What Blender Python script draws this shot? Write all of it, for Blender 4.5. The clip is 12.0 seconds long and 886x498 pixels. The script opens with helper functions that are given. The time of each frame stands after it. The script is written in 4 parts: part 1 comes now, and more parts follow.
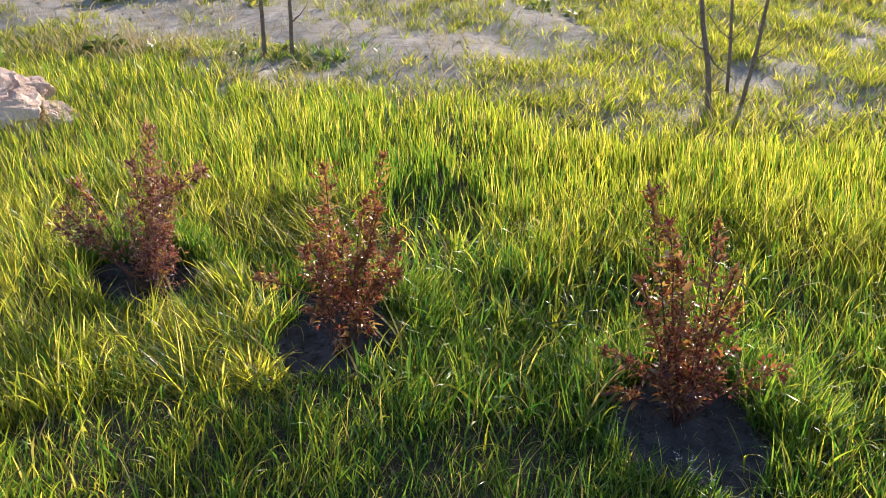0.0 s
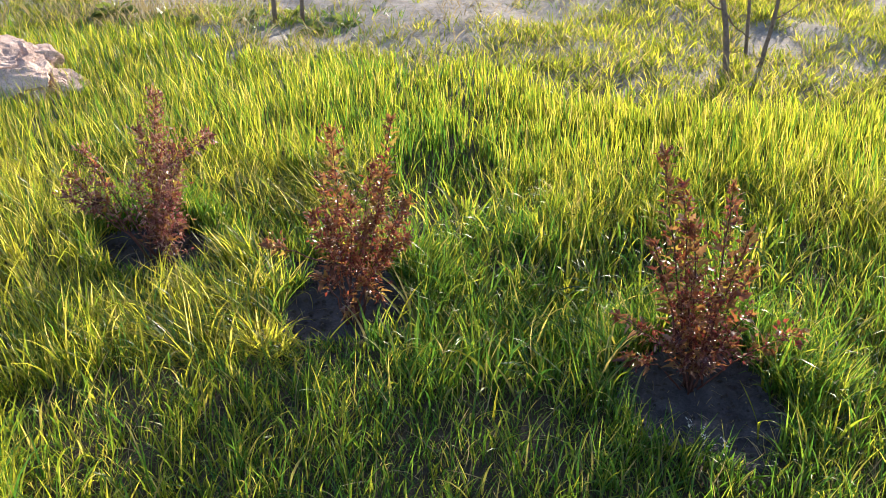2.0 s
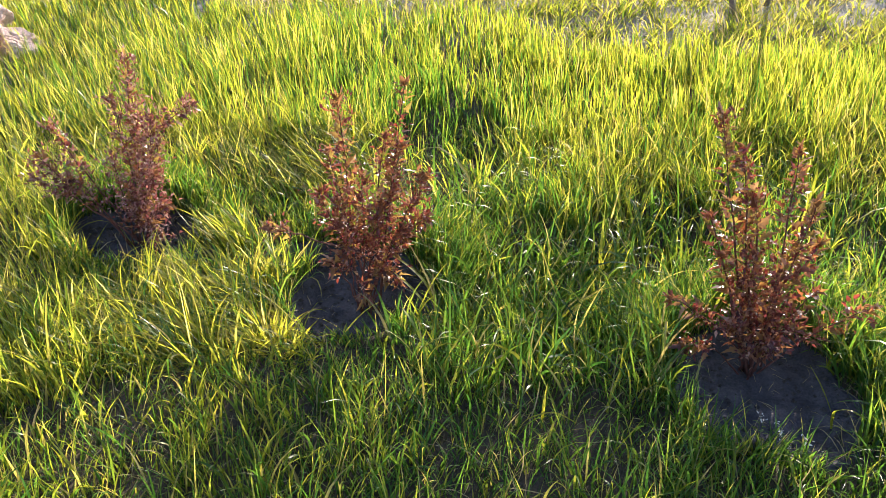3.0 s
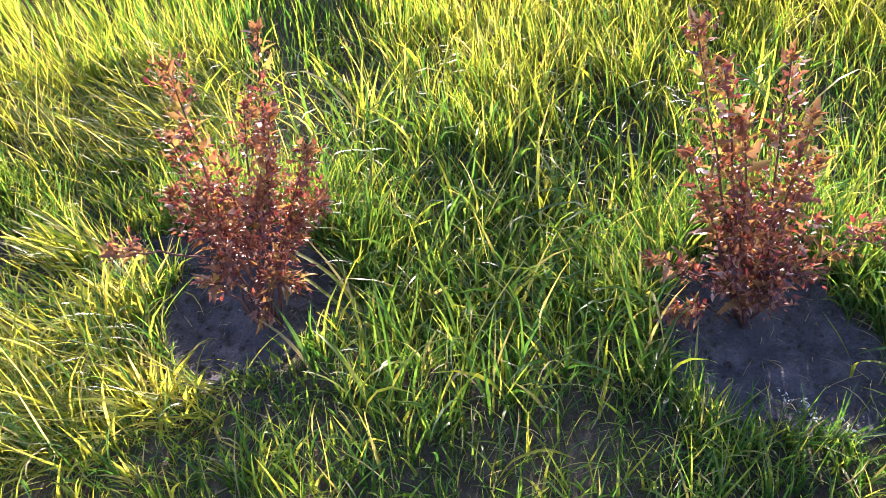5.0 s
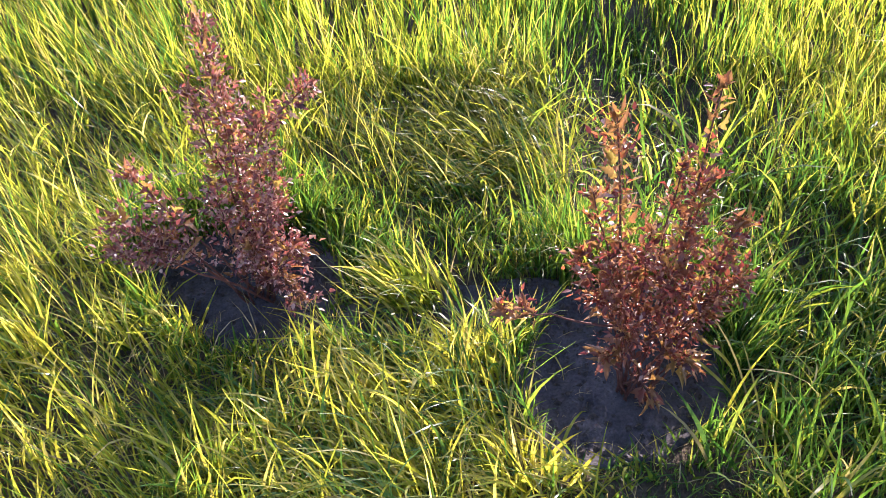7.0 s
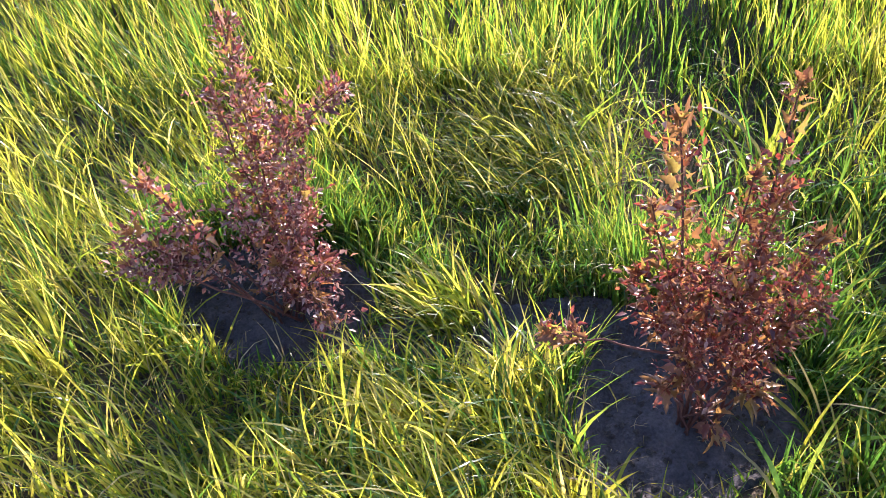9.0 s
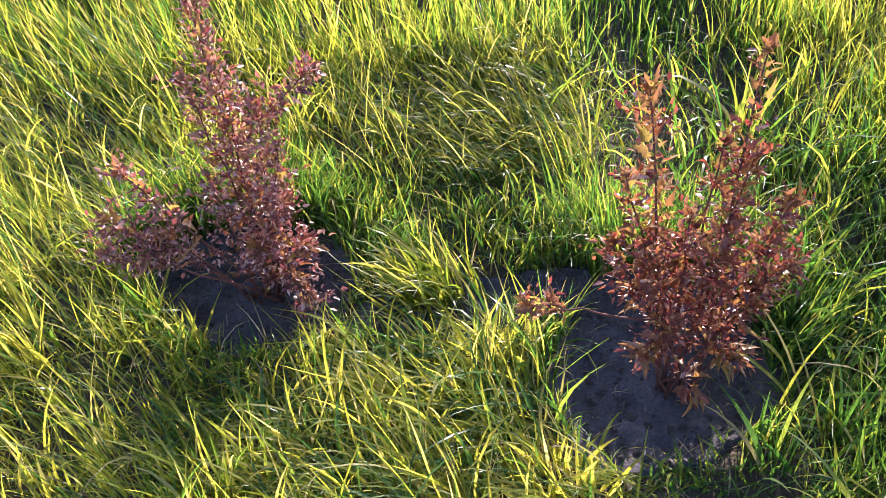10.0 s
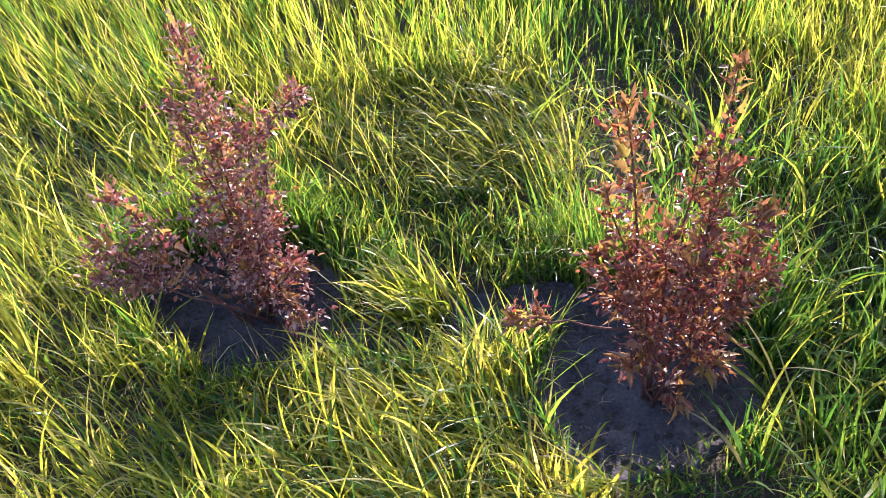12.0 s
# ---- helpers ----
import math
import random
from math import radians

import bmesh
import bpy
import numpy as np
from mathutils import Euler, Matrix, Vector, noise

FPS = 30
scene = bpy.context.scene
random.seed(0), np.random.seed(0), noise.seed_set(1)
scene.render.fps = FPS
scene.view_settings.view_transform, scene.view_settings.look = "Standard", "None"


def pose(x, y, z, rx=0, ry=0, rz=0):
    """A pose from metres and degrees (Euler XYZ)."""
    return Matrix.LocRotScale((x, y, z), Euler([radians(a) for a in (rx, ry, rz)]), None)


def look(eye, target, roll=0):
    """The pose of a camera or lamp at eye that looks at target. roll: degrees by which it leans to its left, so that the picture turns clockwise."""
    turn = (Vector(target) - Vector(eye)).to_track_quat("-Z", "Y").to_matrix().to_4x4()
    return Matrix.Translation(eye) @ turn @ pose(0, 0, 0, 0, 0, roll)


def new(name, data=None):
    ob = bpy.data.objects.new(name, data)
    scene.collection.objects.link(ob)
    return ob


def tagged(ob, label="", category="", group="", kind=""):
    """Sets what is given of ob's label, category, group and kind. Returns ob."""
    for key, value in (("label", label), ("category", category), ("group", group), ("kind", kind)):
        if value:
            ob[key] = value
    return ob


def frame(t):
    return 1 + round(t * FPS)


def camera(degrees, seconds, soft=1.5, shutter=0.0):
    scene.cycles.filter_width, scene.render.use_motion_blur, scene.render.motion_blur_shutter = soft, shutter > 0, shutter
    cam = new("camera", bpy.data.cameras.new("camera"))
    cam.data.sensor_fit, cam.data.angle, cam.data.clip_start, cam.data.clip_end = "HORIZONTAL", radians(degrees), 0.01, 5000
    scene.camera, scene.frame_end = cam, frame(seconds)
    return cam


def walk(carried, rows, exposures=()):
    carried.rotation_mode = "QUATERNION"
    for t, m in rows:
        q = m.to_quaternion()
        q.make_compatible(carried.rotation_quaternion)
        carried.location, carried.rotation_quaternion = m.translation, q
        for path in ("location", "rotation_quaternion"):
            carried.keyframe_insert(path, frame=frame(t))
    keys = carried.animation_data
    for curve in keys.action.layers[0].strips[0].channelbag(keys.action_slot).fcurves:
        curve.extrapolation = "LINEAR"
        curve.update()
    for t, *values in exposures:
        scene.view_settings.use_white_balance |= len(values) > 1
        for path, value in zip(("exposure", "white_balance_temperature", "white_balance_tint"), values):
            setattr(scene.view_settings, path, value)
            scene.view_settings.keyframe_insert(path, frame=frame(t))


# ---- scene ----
cam = camera(53.5, 12.0, soft=0.4)

PATH = [
    (0, (0.752, -2.919, 1.691), (0.518, -1.089, 0.918), 0.7),
    (0.5, (0.727, -2.938, 1.689), (0.491, -1.101, 0.935), 0.9),
    (1, (0.718, -2.954, 1.686), (0.458, -1.117, 0.94), 1.1),
    (1.5, (0.754, -2.94, 1.679), (0.467, -1.113, 0.916), 0.8),
    (2, (0.778, -2.873, 1.655), (0.509, -1.076, 0.818), -0.1),
    (2.5, (0.585, -2.747, 1.618), (0.315, -0.971, 0.738), -0.6),
    (3, (0.506, -2.532, 1.618), (0.331, -0.782, 0.665), -0.9),
    (3.2, (0.538, -2.422, 1.609), (0.412, -0.698, 0.604), -1.2),
    (4.8, (0.369, -1.74, 1.663), (0.492, -0.24, 0.346), -5.8),
    (5, (0.336, -1.686, 1.679), (0.457, -0.19, 0.357), -5.6),
    (5.5, (0.358, -1.556, 1.695), (0.428, -0.082, 0.345), -5.8),
    (6, (0.315, -1.53, 1.703), (0.345, -0.065, 0.342), -5.9),
    (6.5, (0.057, -1.414, 1.736), (-0.01, 0.027, 0.35), -6.5),
    (7, (-0.51, -1.251, 1.725), (-0.508, 0.213, 0.362), -2.3),
    (7.2, (-0.548, -1.191, 1.701), (-0.596, 0.294, 0.362), -3.8),
    (8.8, (-0.549, -1.082, 1.638), (-0.616, 0.388, 0.284), -3.5),
    (9, (-0.497, -1.097, 1.611), (-0.6, 0.379, 0.265), -4.9),
    (9.5, (-0.497, -1.105, 1.617), (-0.573, 0.339, 0.236), -5.0),
    (10, (-0.498, -1.109, 1.62), (-0.552, 0.33, 0.232), -5.7),
    (10.5, (-0.499, -1.124, 1.631), (-0.522, 0.3, 0.226), -6.1),
    (11, (-0.501, -1.156, 1.653), (-0.513, 0.26, 0.241), -6.4),
    (11.5, (-0.5, -1.153, 1.653), (-0.56, 0.27, 0.248), -7.7),
    (12, (-0.5, -1.148, 1.649), (-0.519, 0.32, 0.291), -6.1),
]
EXPOSURES = [(0, 1.07, 6250, 16), (1.2, 1.11, 6250, 16), (2, 1.24, 6200, 17), (2.5, 1.43, 6200, 18), (3.2, 1.62, 6150, 21), (4.8, 2.24, 5950, 31), (6.2, 2.1, 5900, 31), (7.2, 1.87, 5800, 30), (8.8, 1.85, 5680, 30), (12, 1.82, 5620, 30)]
walk(cam, [(t, look(eye, target, roll)) for t, eye, target, roll in PATH], EXPOSURES)

# ---- light ----
SUN_AZ, SUN_EL = radians(17), radians(22.5)      # to the right of +y, above the horizon
world = bpy.data.worlds.new("sky")
scene.world = world
world.use_nodes = True
wt = world.node_tree
sky = wt.nodes.new("ShaderNodeTexSky")
sky.sky_type = "NISHITA"
sky.sun_disc = False
sky.sun_elevation, sky.sun_rotation = SUN_EL, SUN_AZ
wt.links.new(sky.outputs[0], wt.nodes["Background"].inputs[0])
wt.nodes["Background"].inputs[1].default_value = 0.115
sun_data = bpy.data.lights.new("sun", "SUN")
sun_data.energy, sun_data.angle, sun_data.color = 5.0, radians(0.6), (1.0, 0.88, 0.68)
sun = new("sun", sun_data)
sun_way = Vector((math.sin(SUN_AZ) * math.cos(SUN_EL), math.cos(SUN_AZ) * math.cos(SUN_EL), math.sin(SUN_EL)))
sun.matrix_world = look(sun_way * 30, (0, 0, 0))


# ---- materials ----
def material(name, rough=0.6, spec=0.4):
    m = bpy.data.materials.new(name)
    m.use_nodes = True
    nt = m.node_tree
    b = nt.nodes["Principled BSDF"]
    b.inputs["Roughness"].default_value = rough
    b.inputs["Specular IOR Level"].default_value = spec
    return m, nt, b


def noise_node(nt, scale, detail=4.0, rough=0.6):
    tc = nt.nodes.new("ShaderNodeTexCoord")
    n = nt.nodes.new("ShaderNodeTexNoise")
    n.inputs["Scale"].default_value, n.inputs["Detail"].default_value, n.inputs["Roughness"].default_value = scale, detail, rough
    nt.links.new(tc.outputs["Object"], n.inputs["Vector"])
    return n


def ramp(nt, source, stops):
    r = nt.nodes.new("ShaderNodeValToRGB")
    el = r.color_ramp.elements
    while len(el) < len(stops):
        el.new(0.5)
    for e, (p, c) in zip(el, stops):
        e.position, e.color = p, (*c, 1)
    nt.links.new(source, r.inputs[0])
    return r


def mixed(nt, kind, fac, a, b):
    m = nt.nodes.new("ShaderNodeMix")
    m.data_type, m.blend_type = "RGBA", kind
    for sock, v in ((m.inputs[0], fac), (m.inputs[6], a), (m.inputs[7], b)):
        if isinstance(v, (int, float)):
            sock.default_value = v
        elif isinstance(v, tuple):
            sock.default_value = (*v, 1)
        else:
            nt.links.new(v, sock)
    return m.outputs[2]


def bump(nt, b, height, strength, dist):
    n = nt.nodes.new("ShaderNodeBump")
    n.inputs["Strength"].default_value, n.inputs["Distance"].default_value = strength, dist
    nt.links.new(height, n.inputs["Height"])
    nt.links.new(n.outputs[0], b.inputs["Normal"])


def leaf_material(name, stops, through_stops, share, rough, spec, island=True):
    """A thin leaf: glossy face, light shining through it."""
    m, nt, b = material(name, rough, spec)
    if island:
        rnd = nt.nodes.new("ShaderNodeNewGeometry").outputs["Random Per Island"]
    else:
        rnd = nt.nodes.new("ShaderNodeObjectInfo").outputs["Random"]
    col = ramp(nt, rnd, stops)
    mott = noise_node(nt, 60, 3)
    shade = ramp(nt, mott.outputs[0], [(0.3, (0.75, 0.75, 0.75)), (0.7, (1.15, 1.15, 1.1))])
    nt.links.new(mixed(nt, "MULTIPLY", 1.0, col.outputs[0], shade.outputs[0]), b.inputs["Base Color"])
    tr = nt.nodes.new("ShaderNodeBsdfTranslucent")
    tcol = ramp(nt, rnd, through_stops)
    nt.links.new(mixed(nt, "MULTIPLY", 1.0, tcol.outputs[0], shade.outputs[0]), tr.inputs[0])
    mx = nt.nodes.new("ShaderNodeMixShader")
    mx.inputs[0].default_value = share
    nt.links.new(b.outputs[0], mx.inputs[1])
    nt.links.new(tr.outputs[0], mx.inputs[2])
    nt.links.new(mx.outputs[0], nt.nodes["Material Output"].inputs[0])
    return m


GRASS = leaf_material("grass", [(0.0, (0.03, 0.075, 0.016)), (0.4, (0.065, 0.125, 0.024)), (0.75, (0.15, 0.2, 0.045)), (1.0, (0.34, 0.3, 0.14))],
                      [(0.0, (0.16, 0.27, 0.022)), (0.4, (0.43, 0.5, 0.028)), (0.75, (0.76, 0.72, 0.05)), (1.0, (0.76, 0.6, 0.15))], 0.6, 0.38, 0.35)
# Lush green, darkened further so that shade and dark gaps sit in the colour.
GRASS_LUSH_SHADE = leaf_material("lush shade-green grass", [(0.0, (0.016, 0.056, 0.016)), (0.6, (0.042, 0.115, 0.026)), (0.9, (0.1, 0.16, 0.045)), (1.0, (0.26, 0.22, 0.11))],
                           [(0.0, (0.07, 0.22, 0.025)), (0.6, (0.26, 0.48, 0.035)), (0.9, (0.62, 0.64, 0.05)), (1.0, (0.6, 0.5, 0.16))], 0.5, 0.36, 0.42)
# Pale blades, made extra bright so that sunlight sits in their colour.
GRASS_PALE = leaf_material("pale lying grass", [(0.0, (0.1, 0.16, 0.04)), (0.6, (0.2, 0.24, 0.07)), (1.0, (0.42, 0.38, 0.2))],
                           [(0.0, (0.56, 0.62, 0.05)), (0.6, (0.88, 0.8, 0.07)), (1.0, (0.92, 0.78, 0.22))], 0.72, 0.5, 0.15)
GRASS_DULL = leaf_material("dull dry-ground grass", [(0.0, (0.05, 0.09, 0.025)), (0.5, (0.09, 0.14, 0.035)), (0.85, (0.17, 0.19, 0.06)), (1.0, (0.3, 0.25, 0.14))],
                           [(0.0, (0.22, 0.3, 0.03)), (0.5, (0.44, 0.48, 0.05)), (0.85, (0.62, 0.58, 0.08)), (1.0, (0.55, 0.45, 0.18))], 0.45, 0.45, 0.3)
STRAW = leaf_material("dry grass", [(0.0, (0.3, 0.24, 0.12)), (1.0, (0.42, 0.35, 0.2))], [(0.0, (0.4, 0.3, 0.12)), (1.0, (0.5, 0.4, 0.18))], 0.35, 0.6, 0.3)
LEAF = leaf_material("purple leaf", [(0.0, (0.056, 0.033, 0.037)), (0.3, (0.125, 0.045, 0.037)), (0.6, (0.188, 0.088, 0.053)), (0.85, (0.275, 0.150, 0.062)), (1.0, (0.375, 0.237, 0.213))],
                     [(0.0, (0.2, 0.05, 0.05)), (0.3, (0.46, 0.15, 0.05)), (0.6, (0.55, 0.25, 0.07)), (0.85, (0.62, 0.36, 0.07)), (1.0, (0.55, 0.28, 0.14))], 0.38, 0.32, 0.6, island=False)
FOLIAGE = leaf_material("small purple leaf", [(0.0, (0.056, 0.025, 0.027)), (0.35, (0.125, 0.045, 0.040)), (0.7, (0.175, 0.068, 0.05)), (0.9, (0.27, 0.12, 0.085)), (1.0, (0.44, 0.27, 0.22))],
                        [(0.0, (0.25, 0.045, 0.04)), (0.35, (0.45, 0.08, 0.05)), (0.7, (0.56, 0.2, 0.08)), (1.0, (0.6, 0.32, 0.14))], 0.37, 0.3, 0.5)
FOLIAGE_PINK = leaf_material("pinkish small leaf", [(0.0, (0.07, 0.028, 0.03)), (0.35, (0.18, 0.075, 0.07)), (0.7, (0.32, 0.17, 0.15)), (1.0, (0.55, 0.36, 0.32))],
                             [(0.0, (0.28, 0.05, 0.05)), (0.5, (0.46, 0.13, 0.1)), (1.0, (0.58, 0.34, 0.2))], 0.38, 0.36, 0.5)
TIP_LEAF = leaf_material("young bronze leaf", [(0.0, (0.12, 0.055, 0.03)), (0.5, (0.18, 0.09, 0.035)), (1.0, (0.25, 0.16, 0.045))],
                         [(0.0, (0.44, 0.19, 0.08)), (0.6, (0.5, 0.27, 0.08)), (1.0, (0.62, 0.45, 0.08))], 0.38, 0.35, 0.5, island=False)
TREE_LEAF = leaf_material("tree leaf", [(0.0, (0.05, 0.1, 0.02)), (1.0, (0.1, 0.15, 0.03))], [(0.0, (0.25, 0.4, 0.03)), (1.0, (0.45, 0.5, 0.04))], 0.4, 0.45, 0.4)
YELLOW_LEAF = leaf_material("yellow leaf", [(0.0, (0.45, 0.36, 0.03)), (1.0, (0.55, 0.42, 0.04))], [(0.0, (0.7, 0.6, 0.04)), (1.0, (0.75, 0.6, 0.05))], 0.45, 0.45, 0.4)
WEED_LEAF = leaf_material("weed leaf", [(0.0, (0.06, 0.1, 0.03)), (1.0, (0.11, 0.15, 0.05))], [(0.0, (0.2, 0.32, 0.05)), (1.0, (0.35, 0.4, 0.07))], 0.35, 0.5, 0.4)
PETAL = leaf_material("white petal", [(0.0, (0.4, 0.4, 0.36)), (1.0, (0.6, 0.58, 0.55))], [(0.0, (0.3, 0.3, 0.25)), (1.0, (0.4, 0.4, 0.35))], 0.15, 0.6, 0.3)


def earth_material(name, dark, mid, light, scale, depth):
    m, nt, b = material(name, 0.95, 0.15)
    a, c = noise_node(nt, scale, 8, 0.65), noise_node(nt, scale * 9, 4)
    base = ramp(nt, a.outputs[0], [(0.3, dark), (0.52, mid), (0.75, light)])
    fine = ramp(nt, c.outputs[0], [(0.3, (0.7, 0.7, 0.7)), (0.7, (1.2, 1.18, 1.15))])
    nt.links.new(mixed(nt, "MULTIPLY", 1.0, base.outputs[0], fine.outputs[0]), b.inputs["Base Color"])
    bump(nt, b, mixed(nt, "MIX", 0.4, a.outputs[0], c.outputs[0]), 0.8, depth)
    return m


# Dark soil; shade and blue skylight are mixed into its colour.
SOIL = earth_material("dark soil with skylight blue", (0.05, 0.047, 0.053), (0.085, 0.08, 0.086), (0.14, 0.13, 0.132), 14, 0.02)
CLOD = earth_material("soil clod", (0.042, 0.037, 0.035), (0.075, 0.066, 0.06), (0.13, 0.115, 0.1), 40, 0.01)


PALE_CLOD = earth_material("pale clod", (0.18, 0.155, 0.13), (0.3, 0.265, 0.23), (0.42, 0.38, 0.34), 30, 0.01)


def ground_material():
    """Brown earth under the meadow, pale trodden dirt beyond it."""
    m, nt, b = material("ground", 0.95, 0.12)
    tc = nt.nodes.new("ShaderNodeTexCoord")
    sep = nt.nodes.new("ShaderNodeSeparateXYZ")
    nt.links.new(tc.outputs["Object"], sep.inputs[0])
    big, mid, fine = noise_node(nt, 0.9, 5), noise_node(nt, 7, 8, 0.7), noise_node(nt, 70, 4)
    add = nt.nodes.new("ShaderNodeMath")
    add.operation = "MULTIPLY_ADD"
    nt.links.new(big.outputs[0], add.inputs[0])
    add.inputs[1].default_value = 3.0
    nt.links.new(sep.outputs["Y"], add.inputs[2])
    rng = nt.nodes.new("ShaderNodeMapRange")
    rng.inputs[1].default_value, rng.inputs[2].default_value = 3.6, 4.8
    nt.links.new(add.outputs[0], rng.inputs[0])
    earth = ramp(nt, mid.outputs[0], [(0.3, (0.05, 0.04, 0.028)), (0.7, (0.13, 0.105, 0.075))])
    dirt = ramp(nt, mid.outputs[0], [(0.28, (0.19, 0.17, 0.155)), (0.5, (0.35, 0.325, 0.3)), (0.72, (0.48, 0.45, 0.42))])
    col = mixed(nt, "MIX", rng.outputs[0], earth.outputs[0], dirt.outputs[0])
    grain = ramp(nt, fine.outputs[0], [(0.3, (0.72, 0.72, 0.72)), (0.7, (1.15, 1.14, 1.12))])
    nt.links.new(mixed(nt, "MULTIPLY", 1.0, col, grain.outputs[0]), b.inputs["Base Color"])
    bump(nt, b, mixed(nt, "MIX", 0.3, mid.outputs[0], fine.outputs[0]), 0.9, 0.05)
    return m


GROUND = ground_material()


def rock_material():
    m, nt, b = material("pink granite", 0.85, 0.25)
    a, v, f = noise_node(nt, 5, 8, 0.65), noise_node(nt, 16, 6), noise_node(nt, 120, 3)
    base = ramp(nt, a.outputs[0], [(0.28, (0.34, 0.22, 0.17)), (0.5, (0.6, 0.44, 0.36)), (0.72, (0.74, 0.58, 0.49))])
    grey = ramp(nt, v.outputs[0], [(0.55, (0.0, 0.0, 0.0)), (0.75, (0.5, 0.5, 0.5))])
    col = mixed(nt, "MIX", grey.outputs[0], base.outputs[0], (0.36, 0.31, 0.29))
    speck = ramp(nt, f.outputs[0], [(0.32, (0.6, 0.58, 0.58)), (0.5, (1, 1, 1)), (0.7, (1.15, 1.12, 1.1))])
    nt.links.new(mixed(nt, "MULTIPLY", 1.0, col, speck.outputs[0]), b.inputs["Base Color"])
    bump(nt, b, mixed(nt, "MIX", 0.4, v.outputs[0], f.outputs[0]), 0.7, 0.03)
    return m


ROCK = rock_material()


def bark_material(name, dark, light):
    m, nt, b = material(name, 0.8, 0.3)
    n, f = noise_node(nt, 40, 6), noise_node(nt, 160, 3)
    col = ramp(nt, n.outputs[0], [(0.3, dark), (0.7, light)])
    nt.links.new(col.outputs[0], b.inputs["Base Color"])
    bump(nt, b, f.outputs[0], 0.5, 0.004)
    return m


STEM = bark_material("reddish twig bark", (0.07, 0.025, 0.02), (0.17, 0.07, 0.05))
BARK = bark_material("grey-brown sapling bark", (0.12, 0.085, 0.065), (0.27, 0.2, 0.15))
GREEN_STEM = bark_material("green stalk", (0.06, 0.09, 0.03), (0.12, 0.16, 0.05))


# ---- terrain ----
def lerp_y(y):
    return np.where(y > 9, 0.9 + 1.5 * (1 - np.exp(-(np.maximum(y, 9) - 9) / 15)), np.where(y < -4, -0.4 - 1.0 * (1 - np.exp((np.minimum(y, -4) + 4) / 10)), 0.1 * y))


def hollow(x, y):
    """1 in the hollow between the shrubs where the grass is short and sunk, 0 outside."""
    a = np.hypot((x - 0.58) / 0.5, (y - 0.22) / 0.36)
    b = np.hypot((x - 0.18) / 0.27, (y - 1.18) / 0.52)
    c = np.hypot((x - 1.08) / 0.22, (y - 0.5) / 0.32)
    d = np.hypot((x - 0.16) / 0.3, (y - 0.74) / 0.24)
    return np.clip(2.9 - 2.4 * np.minimum(np.minimum(a, b), np.minimum(c, d)), 0, 1)


def ground_z(x, y):
    """Height of the ground: a bank that rises gently away from the path, with low bumps."""
    x, y = np.asarray(x, float), np.asarray(y, float)
    soft = 0.013 * np.sin(2.1 * x + 0.7) * np.cos(1.7 * y + 0.4) + 0.008 * np.sin(5.3 * x + 2.0) * np.sin(4.1 * y + 1.0)
    rough = np.clip((y - 2.6) / 1.5, 0, 1) * (0.04 * np.sin(3.1 * x + 1.3 * y) * np.sin(2.3 * y - 0.8 * x + 1) + 0.015 * np.sin(9 * x + 3) * np.sin(8 * y))
    return lerp_y(y) - 0.06 + soft + rough - 0.06 * hollow(x, y) - sunk(x, y)


# Watering basins: centre, half width, half depth, how far they are sunk
BASINS = {"middle": (-0.06, 0.175, 0.235, 0.275), "far": (-1.06, 0.50, 0.25, 0.2), "near": (1.28, -0.24, 0.28, 0.27), "strip": (-0.55, 0.37, 0.26, 0.085), "corner": (-0.31, 0.39, 0.13, 0.085)}
DEPTHS = (0.08, 0.06, 0.05, 0.02, 0.02)


def basin_reach(x, y, n):
    """How far out a place lies in the n-th basin: 0 in its middle, 1 on its rim."""
    cx, cy, rx, ry = list(BASINS.values())[n]
    a = np.arctan2((y - cy) / ry, (x - cx) / rx)
    s = 1.0 + 1.7 * n
    rim = 1 + 0.10 * np.sin(2 * a + s) + 0.07 * np.sin(3 * a + 2.3 * s) + 0.04 * np.sin(7 * a + s * 5)
    return np.hypot((x - cx) / rx, (y - cy) / ry) / rim


def sunk(x, y):
    """Depth of the ground below the bank inside the basins."""
    return sum(d * np.clip(2.6 - 2.2 * basin_reach(x, y, n), 0, 1) for n, d in enumerate(DEPTHS))


def mesh_from(name, verts, faces):
    me = bpy.data.meshes.new(name)
    me.from_pydata([tuple(map(float, v)) for v in verts], [], faces)
    me.update()
    return me


def smooth(me):
    me.polygons.foreach_set("use_smooth", [True] * len(me.polygons))
    me.update()
    return me


def spread(lo, hi, step, far):
    """Even steps in the middle, ever longer ones out to the horizon."""
    mid = list(np.arange(lo, hi + step / 2, step))
    s, a = step, mid[-1]
    up, down = [], []
    while s < far:
        s *= 1.35 if abs(a) > 9 else 1.06
        a += s
        up.append(a)
    s, a = step, mid[0]
    while s < far:
        s *= 1.35 if abs(a) > 9 else 1.06
        a -= s
        down.append(a)
    return np.array(down[::-1] + mid + up)


gx, gy = spread(-1.7, 2.1, 0.03, 400), spread(-1.0, 1.3, 0.03, 400)
GX, GY = np.meshgrid(gx, gy)
gv = np.stack([GX.ravel(), GY.ravel(), ground_z(GX, GY).ravel()], -1)
nx = len(gx)
gf = [(j * nx + i, j * nx + i + 1, (j + 1) * nx + i + 1, (j + 1) * nx + i) for j in range(len(gy) - 1) for i in range(nx - 1)]
ground = new("ground", smooth(mesh_from("ground", gv, gf)))
ground.data.materials.append(GROUND)
tagged(ground, "brown earth rising gently to pale trodden dirt", "ground", kind="structure")

